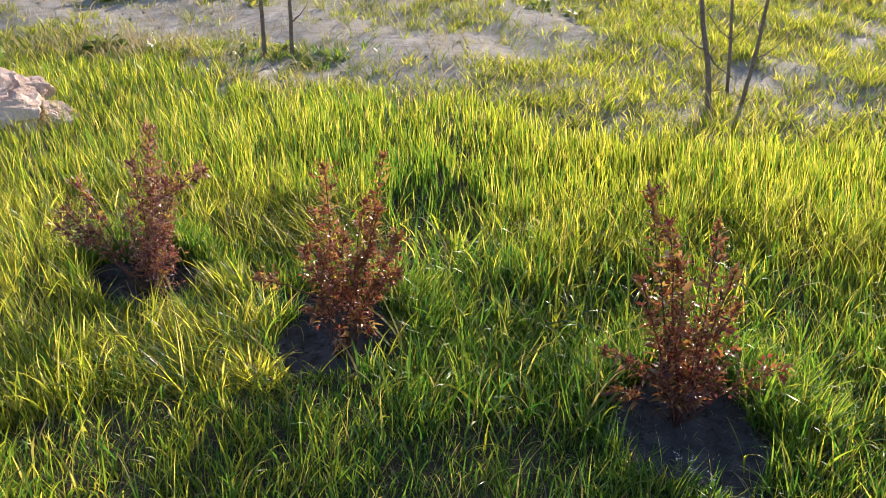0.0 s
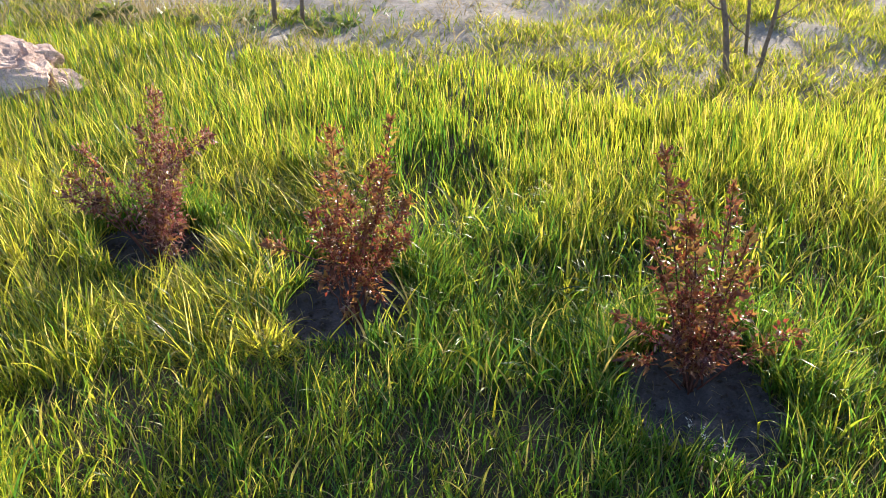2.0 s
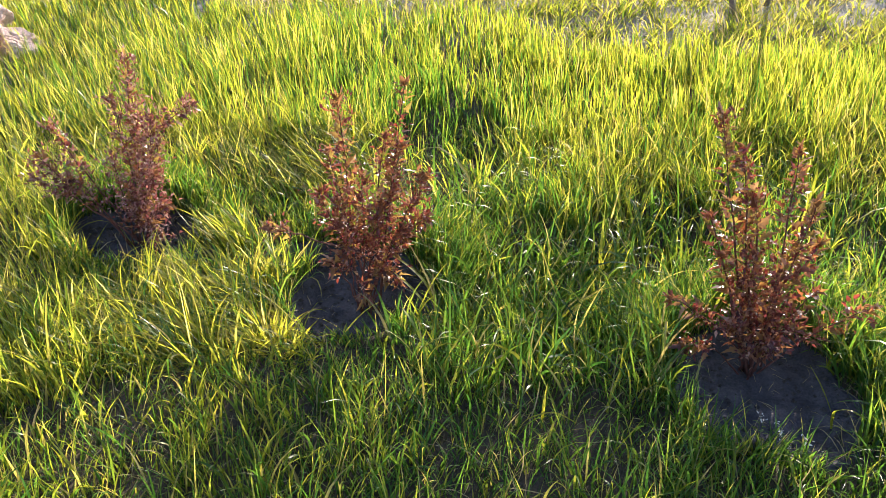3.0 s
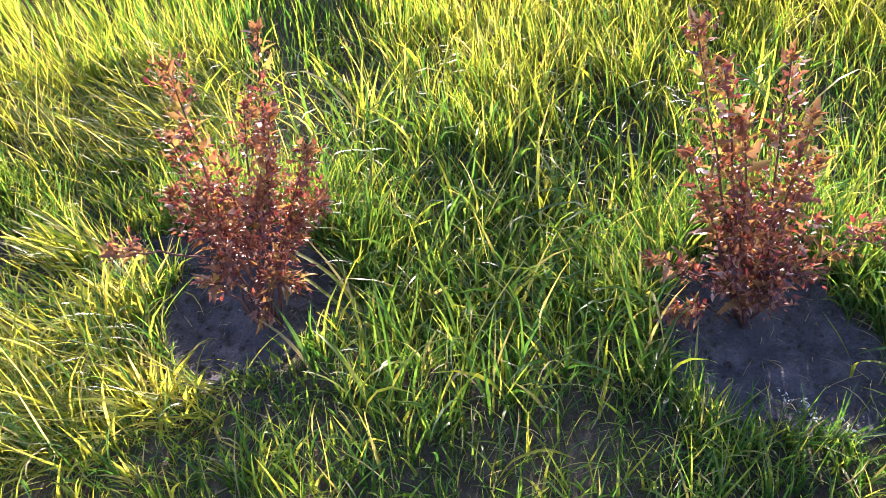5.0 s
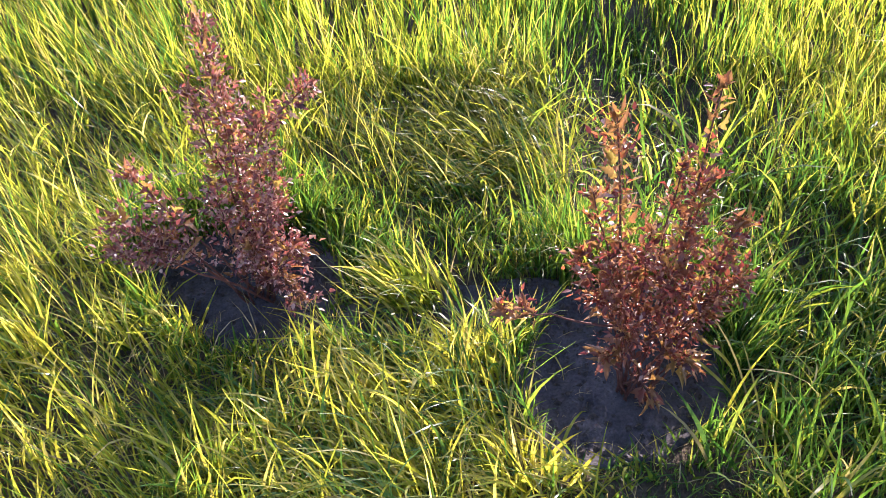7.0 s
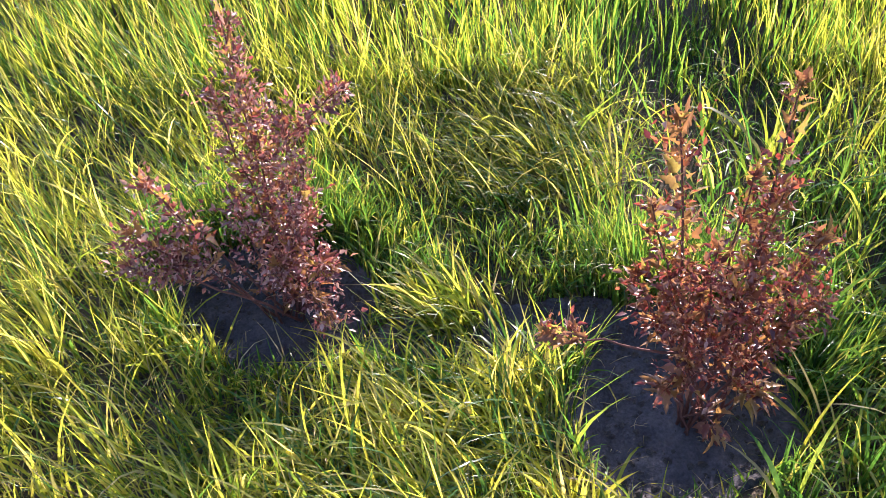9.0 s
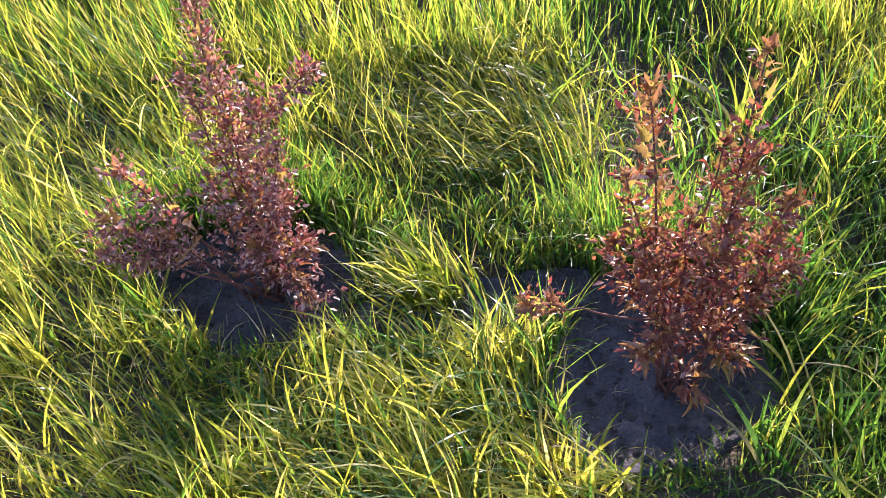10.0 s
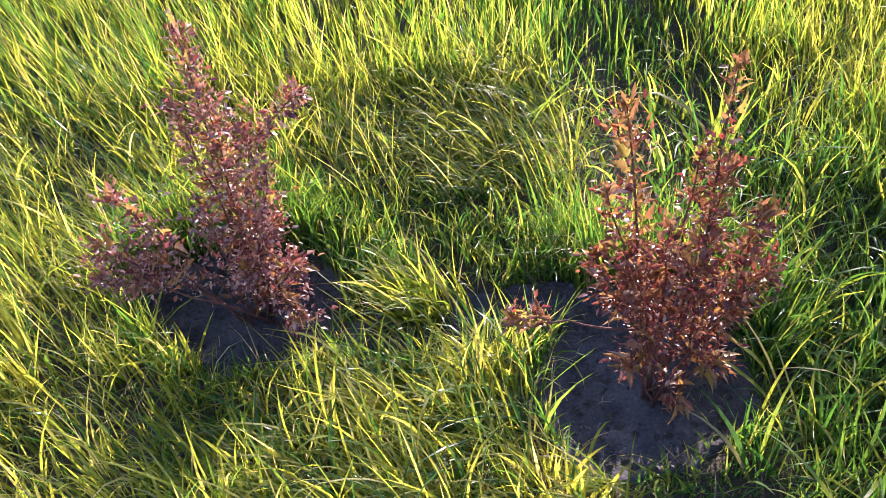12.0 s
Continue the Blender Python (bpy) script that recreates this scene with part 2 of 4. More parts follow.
def soil_basin(key, n):
    cx, cy, rx, ry = BASINS[key]
    rings, seg = 22, 72
    verts, faces = [(cx, cy, float(ground_z(cx, cy)) + 0.006)], []
    for r in range(1, rings + 1):
        k = r / rings * 1.15
        for s in range(seg):
            a = 2 * math.pi * s / seg
            ux, uy = math.cos(a), math.sin(a)
            reach = k / float(basin_reach(cx + rx * ux, cy + ry * uy, n))
            x, y = cx + rx * reach * ux, cy + ry * reach * uy
            lift = 0.012 + 0.012 * noise.noise((x * 11, y * 11, n)) + 0.008 * noise.noise((x * 30, y * 30, n)) + 0.003 * noise.noise((x * 90, y * 90, n))
            verts.append((x, y, float(ground_z(x, y)) + (lift if r < rings else -0.02)))
    for s in range(seg):
        faces.append((0, 1 + s, 1 + (s + 1) % seg))
        for r in range(rings - 1):
            o = 1 + r * seg
            faces.append((o + s, o + seg + s, o + seg + (s + 1) % seg, o + (s + 1) % seg))
    ob = new("soil_basin", smooth(mesh_from("soil_basin", verts, faces)))
    ob.data.materials.append(SOIL)
    tagged(ob, "dark strip of bare soil between two shrubs" if key in ("strip", "corner") else "dark watering basin of bare soil round a shrub, shade in its colour", "soil", group="soil basins", kind="structure")


for n, key in enumerate(BASINS):
    soil_basin(key, n)


# ---- grass ----
def in_basin(x, y, grow=1.0):
    return np.min([basin_reach(x, y, n) for n in range(len(BASINS))], 0) < grow


def blades(name, mat, x, y, length, azimuth, lean, bend, width, label, rng, seg=4, curl=0.5):
    """Ribbons of grass: azimuth is where a blade leans to, lean and bend are degrees at its foot and on its way up, curl swings it aside."""
    n = len(x)
    p = np.stack([x, y, ground_z(x, y) - 0.01], -1)
    swing, twist, roll = rng.normal(0, curl, n), rng.uniform(-0.9, 0.9, n), rng.normal(0, 0.9, n)
    s = (np.arange(seg) + 0.15) / seg
    shape = np.clip(0.6 + 1.9 * s, 0, 1) * np.clip(1.55 * (1 - s) ** 0.65, 0, 1)
    verts = np.zeros((n, 2 * seg + 1, 3))
    for k in range(seg + 1):
        u = (k + 0.5) / seg
        az = azimuth + swing * u
        if k < seg:
            turn = az + twist + roll * u
            w = np.stack([-np.sin(turn), np.cos(turn), 0.25 * np.sin(3 * roll + 2 * u)], -1) * (width * shape[k] / 2)[:, None]
            verts[:, 2 * k], verts[:, 2 * k + 1] = p - w, p + w
        else:
            verts[:, 2 * seg] = p
        th = np.radians(np.minimum(lean + bend * 1.25 * u ** 1.7, 155))
        p = p + (length / seg)[:, None] * np.stack([np.sin(th) * np.cos(az), np.sin(th) * np.sin(az), np.cos(th)], -1)
    low = ground_z(verts[..., 0], verts[..., 1]) + 0.004
    verts[:, 2:, 2] = np.maximum(verts[:, 2:, 2], low[:, 2:])
    per = 2 * seg + 1
    quad = np.array([[2 * k, 2 * k + 1, 2 * k + 3, 2 * k + 2] for k in range(seg - 1)])
    tri = np.array([2 * seg - 2, 2 * seg - 1, 2 * seg])
    base = (np.arange(n) * per)[:, None]
    loops = np.concatenate([(base + quad.ravel()[None]), base + tri[None]], 1)
    sizes = np.tile(np.array([4] * (seg - 1) + [3]), n)
    me = bpy.data.meshes.new(name)
    me.vertices.add(n * per)
    me.vertices.foreach_set("co", verts.ravel())
    me.loops.add(loops.size)
    me.loops.foreach_set("vertex_index", loops.ravel().astype(np.int32))
    me.polygons.add(len(sizes))
    me.polygons.foreach_set("loop_start", np.concatenate([[0], np.cumsum(sizes)[:-1]]).astype(np.int32))
    me.polygons.foreach_set("use_smooth", np.ones(len(sizes), bool))
    me.update(calc_edges=True)
    me.materials.append(mat)
    return tagged(new(name, me), label, "grass", kind="stuff")


def edge_y(x):
    """Far edge of the tall meadow."""
    return np.interp(x, [-6, -3.4, -3.1, -2.6, -2.1, -1.7, -1.1, -0.4, 0, 0.45, 0.8, 1.3, 1.8, 2.5, 6], [3.4, 3.55, 3.75, 3.7, 3.45, 3.25, 3.05, 3.05, 2.95, 2.7, 2.5, 2.4, 2.3, 2.4, 2.4]) + 0.08 * np.sin(5 * x) + 0.06 * np.sin(13 * x + 1)


def wave(x, y, s, p):
    return np.sin(s * x + p) * np.sin(s * 0.9 * y + 1.7 * p) + 0.5 * np.sin(2.3 * s * x + 0.6 * s * y + 3 * p)


def low_growth(x, y):
    """Share of the full height that the grass reaches: lower in the dip behind the strip of bare soil."""
    dip = np.exp(-((x + 0.55) / 0.34) ** 4 - ((y - 0.42) / 0.13) ** 4)
    brink = np.exp(-((x + 1.06) / 0.27) ** 4 - ((y - 0.18) / 0.2) ** 4)
    front = np.exp(-((x + 0.08) / 0.3) ** 4 - ((y + 0.2) / 0.17) ** 4)
    slope = np.exp(-((x + 0.55) / 0.36) ** 4 - ((y - 0.64) / 0.22) ** 4)
    return 1 - np.maximum(np.maximum(0.68 * dip, 0.42 * slope), np.maximum(0.3 * brink, 0.58 * front))


def swathe(x, y):
    """1 in the thick bank of grass that leans over behind the middle shrub."""
    return np.clip(2.0 - 1.7 * np.hypot((x + 0.25) / 0.55, (y - 1.0) / 0.28), 0, 1)


def lying(x, y):
    """1 in the combed-down grass in front of the far pair of shrubs."""
    a = np.hypot((x + 0.58) / 0.5, (y - 0.0) / 0.31)
    return np.clip(2.0 - 1.7 * a, 0, 1)


def broad(x, y):
    """1 where broad lush blades grow, between the middle and the near shrub and in front of them."""
    return np.clip((x - 0.05) / 0.25, 0, 1) * np.clip((0.95 + 0.15 * np.sin(4 * x) - y) / 0.3, 0, 1)


rng = np.random.default_rng(7)


def scatter(count, per, x0, x1, y0, y1, wide):
    """Roots in small tufts: x, y and the tuft that each belongs to."""
    cx, cy = rng.uniform(x0, x1, count), rng.uniform(y0, y1, count)
    k = rng.integers(max(1, int(per * 0.4)), int(per * 1.6) + 1, count)
    idx = np.repeat(np.arange(count), k)
    return cx[idx] + rng.normal(0, wide, len(idx)), cy[idx] + rng.normal(0, wide, len(idx)), idx


def per_tuft(idx, spread_, mean=0.0):
    return (mean + rng.normal(0, spread_, idx.max() + 1))[idx]


def chance(n):
    return rng.random(n)


# Far part of the tall meadow: fine upright blades
x, y, t = scatter(13000, 8, -5.0, 4.6, 1.2, 4.1, 0.026)
ok = (y > 1.3) & (y < edge_y(x) + rng.normal(0, 0.12, len(x))) & (np.abs(x) < 2.7 + 0.7 * y + rng.normal(0, 0.3, len(x))) & (chance(len(x)) > 0.78 * hollow(x, y)) & (chance(len(x)) < 0.9 + 0.25 * wave(x, y, 4.2, 0.9))
x, y, t = x[ok], y[ok], t[ok]
n = len(x)
length = (0.175 + 0.03 * wave(x, y, 2.3, 0.5)) * np.clip(per_tuft(t, 0.2, 1), 0.6, 1.6) * rng.uniform(0.5, 1.2, n) * np.clip(1.15 - 0.16 * np.maximum(y - 0.8, 0), 0.7, 1.2)
west = np.clip((-0.3 - x) / 1.0, 0, 1)
az = np.where(chance(n) < 0.25 + 0.5 * west, 2.7 + per_tuft(t, 0.35) + rng.normal(0, 0.4, n), rng.uniform(0, 6.28, t.max() + 1)[t] + rng.normal(0, 0.7, n))
lean, bnd = np.abs(per_tuft(t, 4, 3) + rng.normal(0, 5, n)) + 5 * west, np.abs(rng.normal(12, 16, n)) + 5 * west
wide = 0.0045 + 0.006 * chance(n) ** 1.8
# Deep green gathers round the hollow's far end, putting its shade into the colour.
g = chance(n) < 0.2 + 0.18 * west + 0.8 * np.exp(-(((x - 0.1) / 0.5) ** 2 + ((y - 1.5) / 0.5) ** 2)) + 0.25 * np.clip(wave(x, y, 1.7, 2.2), 0, 1)
pale = ~g & (chance(n) < 0.15 * np.clip((-0.4 - x) / 0.8, 0, 1))
for name, mat, k, text in (("meadow_grass", GRASS_PALE, pale, "pale golden meadow grass in low sunlight"), ("tall_grass", GRASS, ~g & ~pale, "tall sunlit yellow-green meadow grass"), ("green_grass", GRASS_LUSH_SHADE, g, "deep green blades among the meadow grass")):
    blades(name, mat, x[k], y[k], length[k], az[k], lean[k], bnd[k], wide[k], text, rng, 3)

# Near part of the meadow: long fine blades that lean and arch
x, y, t = scatter(13500, 9, -3.3, 3.2, -1.2, 1.5, 0.02)
front = 0.32 + 0.1 * np.sin(3 * x) - 1.6 * (x < -0.95 - 0.2 * np.sin(7 * y)) - 0.5 * (x > 1.55)
ok = (y > front) & (y < 1.42) & ~in_basin(x, y, 1.03) & (chance(len(x)) > 0.93 * hollow(x, y)) & (chance(len(x)) > 0.9 * lying(x, y))
ok &= (chance(len(x)) < 0.88 + 0.3 * wave(x, y, 5.2, 0.9)) & (chance(len(x)) > 0.75 * broad(x, y)) & (np.abs(x) < 2.7 + 0.5 * y + rng.normal(0, 0.25, len(x))) & (chance(len(x)) > 0.3 * (x < -0.9))
x, y, t = x[ok], y[ok], t[ok]
n = len(x)
sw, west = swathe(x, y), np.clip((-0.75 - x) / 0.4, 0, 1)
length = (0.2 + 0.035 * wave(x, y, 2.3, 0.5) + 0.02 * wave(x, y, 6.0, 1.5)) * np.clip(per_tuft(t, 0.2, 1), 0.55, 1.6) * rng.uniform(0.5, 1.2, n) * low_growth(x, y) * (1 + 0.2 * sw)
combed = chance(n) < 0.15 + 0.4 * np.maximum(west, 1.5 * sw)
az = np.where(combed, 2.65 + per_tuft(t, 0.4) + rng.normal(0, 0.3, n), rng.uniform(0, 6.28, t.max() + 1)[t] + rng.normal(0, 0.6, n))
lean = np.abs(per_tuft(t, 10, 10) + rng.normal(0, 8, n)) + 5 * west + 20 * sw
bnd = np.abs(rng.normal(38, 36, n)) + 12 * west + 30 * sw
wide = 0.0026 + 0.0056 * chance(n) ** 1.9
# Deep green between the shrubs: lush growth, with its shade held in colour too.
green = 0.12 + 0.5 * np.clip((x + 0.95) / 0.25, 0, 1) * np.clip((1.0 - x) / 0.6, 0, 1) * np.clip((1.3 - y) / 0.5, 0.2, 1) * (1 - 0.55 * sw) + 0.2 * np.clip(wave(x, y, 1.9, 2.2), 0, 1)
g = chance(n) < green
# Paler towards the left, adding the low sunlight there through colour.
pale = ~g & (chance(n) < np.maximum(0.8 * west * np.clip((1.6 - y) / 0.7, 0, 1) * np.clip((y + 0.7) / 0.4, 0.1, 1), 0.35 * sw))
for name, mat, k, text in (("meadow_grass", GRASS_PALE, pale, "pale yellow meadow grass leaning in low sunlight"), ("tall_grass", GRASS, ~g & ~pale, "long sunlit yellow-green grass round the shrubs"), ("green_grass", GRASS_LUSH_SHADE, g, "deep green arching blades among the meadow grass")):
    blades(name, mat, x[k], y[k], length[k], az[k], lean[k], bnd[k], wide[k], text, rng, 5)

# Thin flowering stalks that stand and lean over the blades
x, y, t = scatter(520, 4, -2.8, 2.6, 0.2, 2.2, 0.05)
ok = ~in_basin(x, y, 1.1) & (chance(len(x)) > 0.9 * hollow(x, y)) & (chance(len(x)) < 0.35 + 0.6 * np.clip((-0.6 - x) / 0.6, 0, 1) + swathe(x, y)) & (chance(len(x)) > 0.9 * broad(x, y))
x, y, t = x[ok], y[ok], t[ok]
n = len(x)
blades("flowering_stalks", GRASS_PALE, x, y, rng.uniform(0.26, 0.42, n), 2.6 + per_tuft(t, 0.5) + rng.normal(0, 0.3, n), np.abs(rng.normal(22, 12, n)) + 14 * swathe(x, y), np.abs(rng.normal(30, 20, n)), rng.uniform(0.0016, 0.0032, n),
       "thin pale flowering grass stalks", rng, 5, 0.2)

# Lush foreground, and broad blades between the shrubs
x, y, t = scatter(8200, 7, -2.6, 3.2, -1.5, 0.95, 0.022)
front = y < 0.36 + 0.1 * np.sin(3 * x)
ok = (front | (chance(len(x)) < 0.55 * broad(x, y) * (y < 0.9))) & ~in_basin(x, y, 1.04) & (chance(len(x)) > 0.93 * lying(x, y)) & (x > -1.25 - 0.4 * np.maximum(-0.3 - y, 0) * 3)
ok &= (chance(len(x)) < 0.8 + 0.32 * wave(x, y, 4.0, 2.0)) & ~((np.hypot((x + 0.55) / 0.16, (y - 0.34) / 0.07) < 1) & (chance(len(x)) < 0.9))
ok &= (x < 2.8 + rng.normal(0, 0.25, len(x))) & (y > -1.3 + rng.normal(0, 0.12, len(x)))
x, y, t = x[ok], y[ok], t[ok]
n = len(x)
b = broad(x, y)
length = (0.15 + 0.03 * wave(x, y, 3.1, 1.0)) * np.clip(per_tuft(t, 0.24, 1), 0.5, 1.7) * rng.uniform(0.5, 1.25, n) * (1 + 0.2 * b * (y > -0.35)) * low_growth(x, y)
az, lean, bnd = np.where(chance(n) < 0.5, rng.uniform(0, 6.28, t.max() + 1)[t] + rng.normal(0, 0.6, n), rng.uniform(0, 6.28, n)), np.abs(rng.normal(14, 10, n)), np.abs(rng.normal(34, 36, n))
wide = 0.0028 + 0.0062 * chance(n) ** 1.7
# Yellow-green share grows to the left, putting more sunlight there into the colour.
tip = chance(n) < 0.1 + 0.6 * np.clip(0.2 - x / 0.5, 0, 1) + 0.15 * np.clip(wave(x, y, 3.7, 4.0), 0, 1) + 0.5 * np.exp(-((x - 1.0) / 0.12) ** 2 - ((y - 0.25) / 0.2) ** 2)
for name, mat, k, text in (("lush_grass", GRASS_LUSH_SHADE, ~tip, "lush green grass in front of the shrubs, shade in its colour"), ("sunny_grass", GRASS, tip, "yellow-green blades among lush shade-green grass")):
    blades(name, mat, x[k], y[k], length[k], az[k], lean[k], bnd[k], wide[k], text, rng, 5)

# Long broad blades that arch over the hollow
x, y, t = scatter(560, 6, 0.1, 1.7, -0.4, 1.9, 0.02)
ok = (chance(len(x)) < np.maximum(hollow(x, y), 0.6 * broad(x, y))) & ~in_basin(x, y, 1.03)
x, y, t = x[ok], y[ok], t[ok]
n = len(x)
length = np.clip(per_tuft(t, 0.2, 1), 0.5, 1.6) * rng.uniform(0.14, 0.34, n) * np.where(y > 0.95, 0.5, 1)
k = chance(n) < 0.25
az, lean, bnd, wide = rng.uniform(0, 6.28, n), np.abs(rng.normal(14, 9, n)), np.abs(rng.normal(72, 36, n)), rng.uniform(0.005, 0.0115, n)
blades("arching_grass", GRASS_LUSH_SHADE, x[~k], y[~k], length[~k], az[~k], lean[~k], bnd[~k], wide[~k], "long arching blades in the shaded hollow", rng, 6)
blades("arching_grass", GRASS, x[k], y[k], length[k], az[k], lean[k], bnd[k], wide[k], "long yellow-green blades arching over the hollow", rng, 6)

# Fringe behind the basins, and overhanging their rims
fx, fy, fl, fa = [], [], [], []
for key in ("middle", "far", "near"):
    cx, cy, rx, ry = BASINS[key]
    for k, a0, a1, r1, l0, l1 in ((2100, 0.0, 2.8, 1.8, 0.12, 0.27), (420, 2.7, 6.3, 1.2, 0.06, 0.2)):
        a, r = rng.uniform(a0, a1, k), rng.uniform(1.03, r1, k)
        fx.append(cx + rx * r * np.cos(a)), fy.append(cy + ry * r * np.sin(a)), fl.append(rng.uniform(l0, l1, k)), fa.append(np.where(chance(k) < 0.4, a + rng.normal(0, 0.6, k), rng.uniform(0, 6.28, k)))
x, y, length, az = (np.concatenate(v) for v in (fx, fy, fl, fa))
ok = ~in_basin(x, y, 1.02) & ((chance(len(x)) < 0.55) | (low_growth(x, y) > 0.8)) & ((y > 0) | (x > -0.75) | (chance(len(x)) < 0.5))
x, y, length, az = x[ok], y[ok], length[ok] * low_growth(x[ok], y[ok]), az[ok]
n = len(x)
blades("fringe_grass", GRASS_LUSH_SHADE, x, y, length, az, np.abs(rng.normal(12, 8, n)), np.abs(rng.normal(40, 28, n)), rng.uniform(0.003, 0.0075, n), "green grass fringing the soil basins", rng, 5)

# Short undergrowth that hides most of the earth
N = 34000
x, y = rng.uniform(-2.4, 2.8, N), rng.uniform(-1.4, 1.9, N)
ok = ~in_basin(x, y, 1.06) & ((y < 0.9) | (hollow(x, y) > 0.3))
x, y = x[ok], y[ok]
n = len(x)
blades("undergrowth", GRASS_LUSH_SHADE, x, y, rng.uniform(0.035, 0.11, n), rng.uniform(0, 6.28, n), np.abs(rng.normal(28, 18, n)), np.abs(rng.normal(40, 30, n)), rng.uniform(0.003, 0.006, n),
       "short green undergrowth close to the earth", rng, 2)

# Combed-down grass: roots in tufts, swept one way in long arcs
x, y, t = scatter(850, 14, -1.5, 0.1, -0.5, 0.5, 0.03)
clear = np.hypot((x + 0.49) / 0.1, (y - 0.37) / 0.05) < 1
ok = (chance(len(x)) < 0.97 * lying(x, y)) & ~in_basin(x, y, 1.05) & ~(clear & (chance(len(x)) < 0.92))
x, y, t = x[ok], y[ok], t[ok]
n = len(x)
az = 2.85 + per_tuft(t, 0.7) + rng.normal(0, 0.35, n) + 0.35 * np.sin(3 * x + 4 * y) + 0.7 * np.clip((0.0 - y) / 0.3, 0, 1) * per_tuft(t, 1.0)
lean, bnd = np.abs(per_tuft(t, 14, 44) + rng.normal(0, 12, n)), np.abs(rng.normal(68, 28, n))
length, wide = rng.uniform(0.08, 0.26, n) * np.clip(per_tuft(t, 0.2, 1), 0.6, 1.5) * np.clip(1.3 - 1.2 * np.maximum(y, 0) - 0.9 * np.maximum(-0.65 - x, 0), 0.6, 1.15), 0.003 + 0.0052 * chance(n) ** 1.4
fresh = chance(n) < np.clip(per_tuft(t, 0.3, 0.38), 0.05, 0.95)
for name, mat, k, text in (("lying_grass", GRASS_PALE, ~fresh, "pale grass combed flat in long swathes"), ("lying_green_grass", GRASS_LUSH_SHADE, fresh, "green grass pressed flat among the pale swathes")):
    blades(name, mat, x[k], y[k], length[k], az[k], lean[k], bnd[k], wide[k], text, rng, 6, 0.7)

# Bank behind and beside the path, seen only in passing
N = 9000
x, y = rng.uniform(-4, 5, N), rng.uniform(-3.6, -1.3, N)
blades("path_side_grass", GRASS_LUSH_SHADE, x, y, rng.uniform(0.06, 0.16, N), rng.uniform(0, 6.28, N), np.abs(rng.normal(15, 10, N)), np.abs(rng.normal(30, 20, N)),
       rng.uniform(0.003, 0.006, N), "short trampled green grass beside the path", rng, 2)


# The meadow goes on beside the path
x, y, t = scatter(17000, 7, -6.5, 6.5, -3.2, 3.6, 0.05)
ok = (np.abs(x) > 2.4 + 0.6 * np.maximum(y, 0) + rng.normal(0, 0.25, len(x))) | (y < -1.1 + rng.normal(0, 0.12, len(x)))
ok &= (rng.random(len(x)) < np.clip(1.3 - 0.45 * np.maximum(np.abs(x) - 4, 0) - 0.5 * np.maximum(-1.2 - y, 0), 0.1, 1)) & (y < edge_y(x) + 0.3)
x, y, t = x[ok], y[ok], t[ok]
n = len(x)
blades("wide_meadow", GRASS, x, y, rng.uniform(0.09, 0.2, n) * np.clip(1 - 0.25 * np.maximum(-1 - y, 0), 0.4, 1), rng.uniform(0, 6.28, n), np.abs(rng.normal(14, 10, n)), np.abs(rng.normal(26, 20, n)),
       rng.uniform(0.005, 0.011, n), "rough yellow-green meadow grass beyond the planted strip", rng, 2)


def tufts(name, mat, cx, cy, size, per, tall, label, seg=5):
    k = rng.integers(int(per * 0.6), int(per * 1.5), len(cx))
    idx = np.repeat(np.arange(len(cx)), k)
    m = len(idx)
    r, a = np.sqrt(rng.random(m)) * size[idx], rng.uniform(0, 6.28, m)
    x, y = cx[idx] + r * np.cos(a), cy[idx] + r * np.sin(a)
    ln = tall[idx] * rng.uniform(0.5, 1.25, m)
    return blades(name, mat, x, y, ln, a + rng.normal(0, 0.6, m), np.abs(rng.normal(18, 10, m)) + 20 * r / size[idx], np.abs(rng.normal(28, 18, m)),
                  rng.uniform(0.005, 0.011, m), label, rng, seg)


# Sparse tufts over the dirt
N = 15000
x, y = rng.uniform(-6.5, 6.5, N), rng.uniform(1.9, 8.6, N)
right = np.clip(0.6 + 0.6 * (x + 0.6), 0.42, 2.6)
track = np.exp(-((y - (4.75 - 0.22 * (x + 1))) / 0.5) ** 2) * np.clip((1.3 - x) / 0.8, 0, 1)
prob = right * (0.62 + 0.5 * wave(x, y, 2.1, 0.3) + 0.35 * wave(x, y, 6.1, 1.3)) * (1 - 0.93 * track)
prob += 0.5 * (y < edge_y(x) + 0.5) + 0.9 * np.exp(-(((x - 1.9) / 0.5) ** 2 + ((y - 3.4) / 0.5) ** 2)) + 0.6 * (x < -3.3) * (y < 4.6)
prob *= 1 - 0.85 * np.exp(-(((x - 0.6) / 0.35) ** 2 + ((y - 3.5) / 0.16) ** 2))
ok = (y > edge_y(x) - 0.2) & (rng.random(N) < prob) & (np.abs(x - 0.2) < 0.66 * (y + 2.9) + 0.3)
x, y = x[ok], y[ok]
for mat, text, tall in ((GRASS_LUSH_SHADE, "dark green grass round slender sapling stems", 0.12), (GRASS_DULL, "dull green tufts round slender sapling stems", 0.14)):
    a, d = rng.uniform(0, 6.28, 34), rng.uniform(0.05, 1.0, 34)
    tufts("sapling_grass", mat, -1.45 + 0.9 * d * np.cos(a), 4.15 + 0.42 * d * np.sin(a), rng.uniform(0.02, 0.09, 34), 13, tall * rng.uniform(0.5, 1.3, 34), text, 3)
n = 240
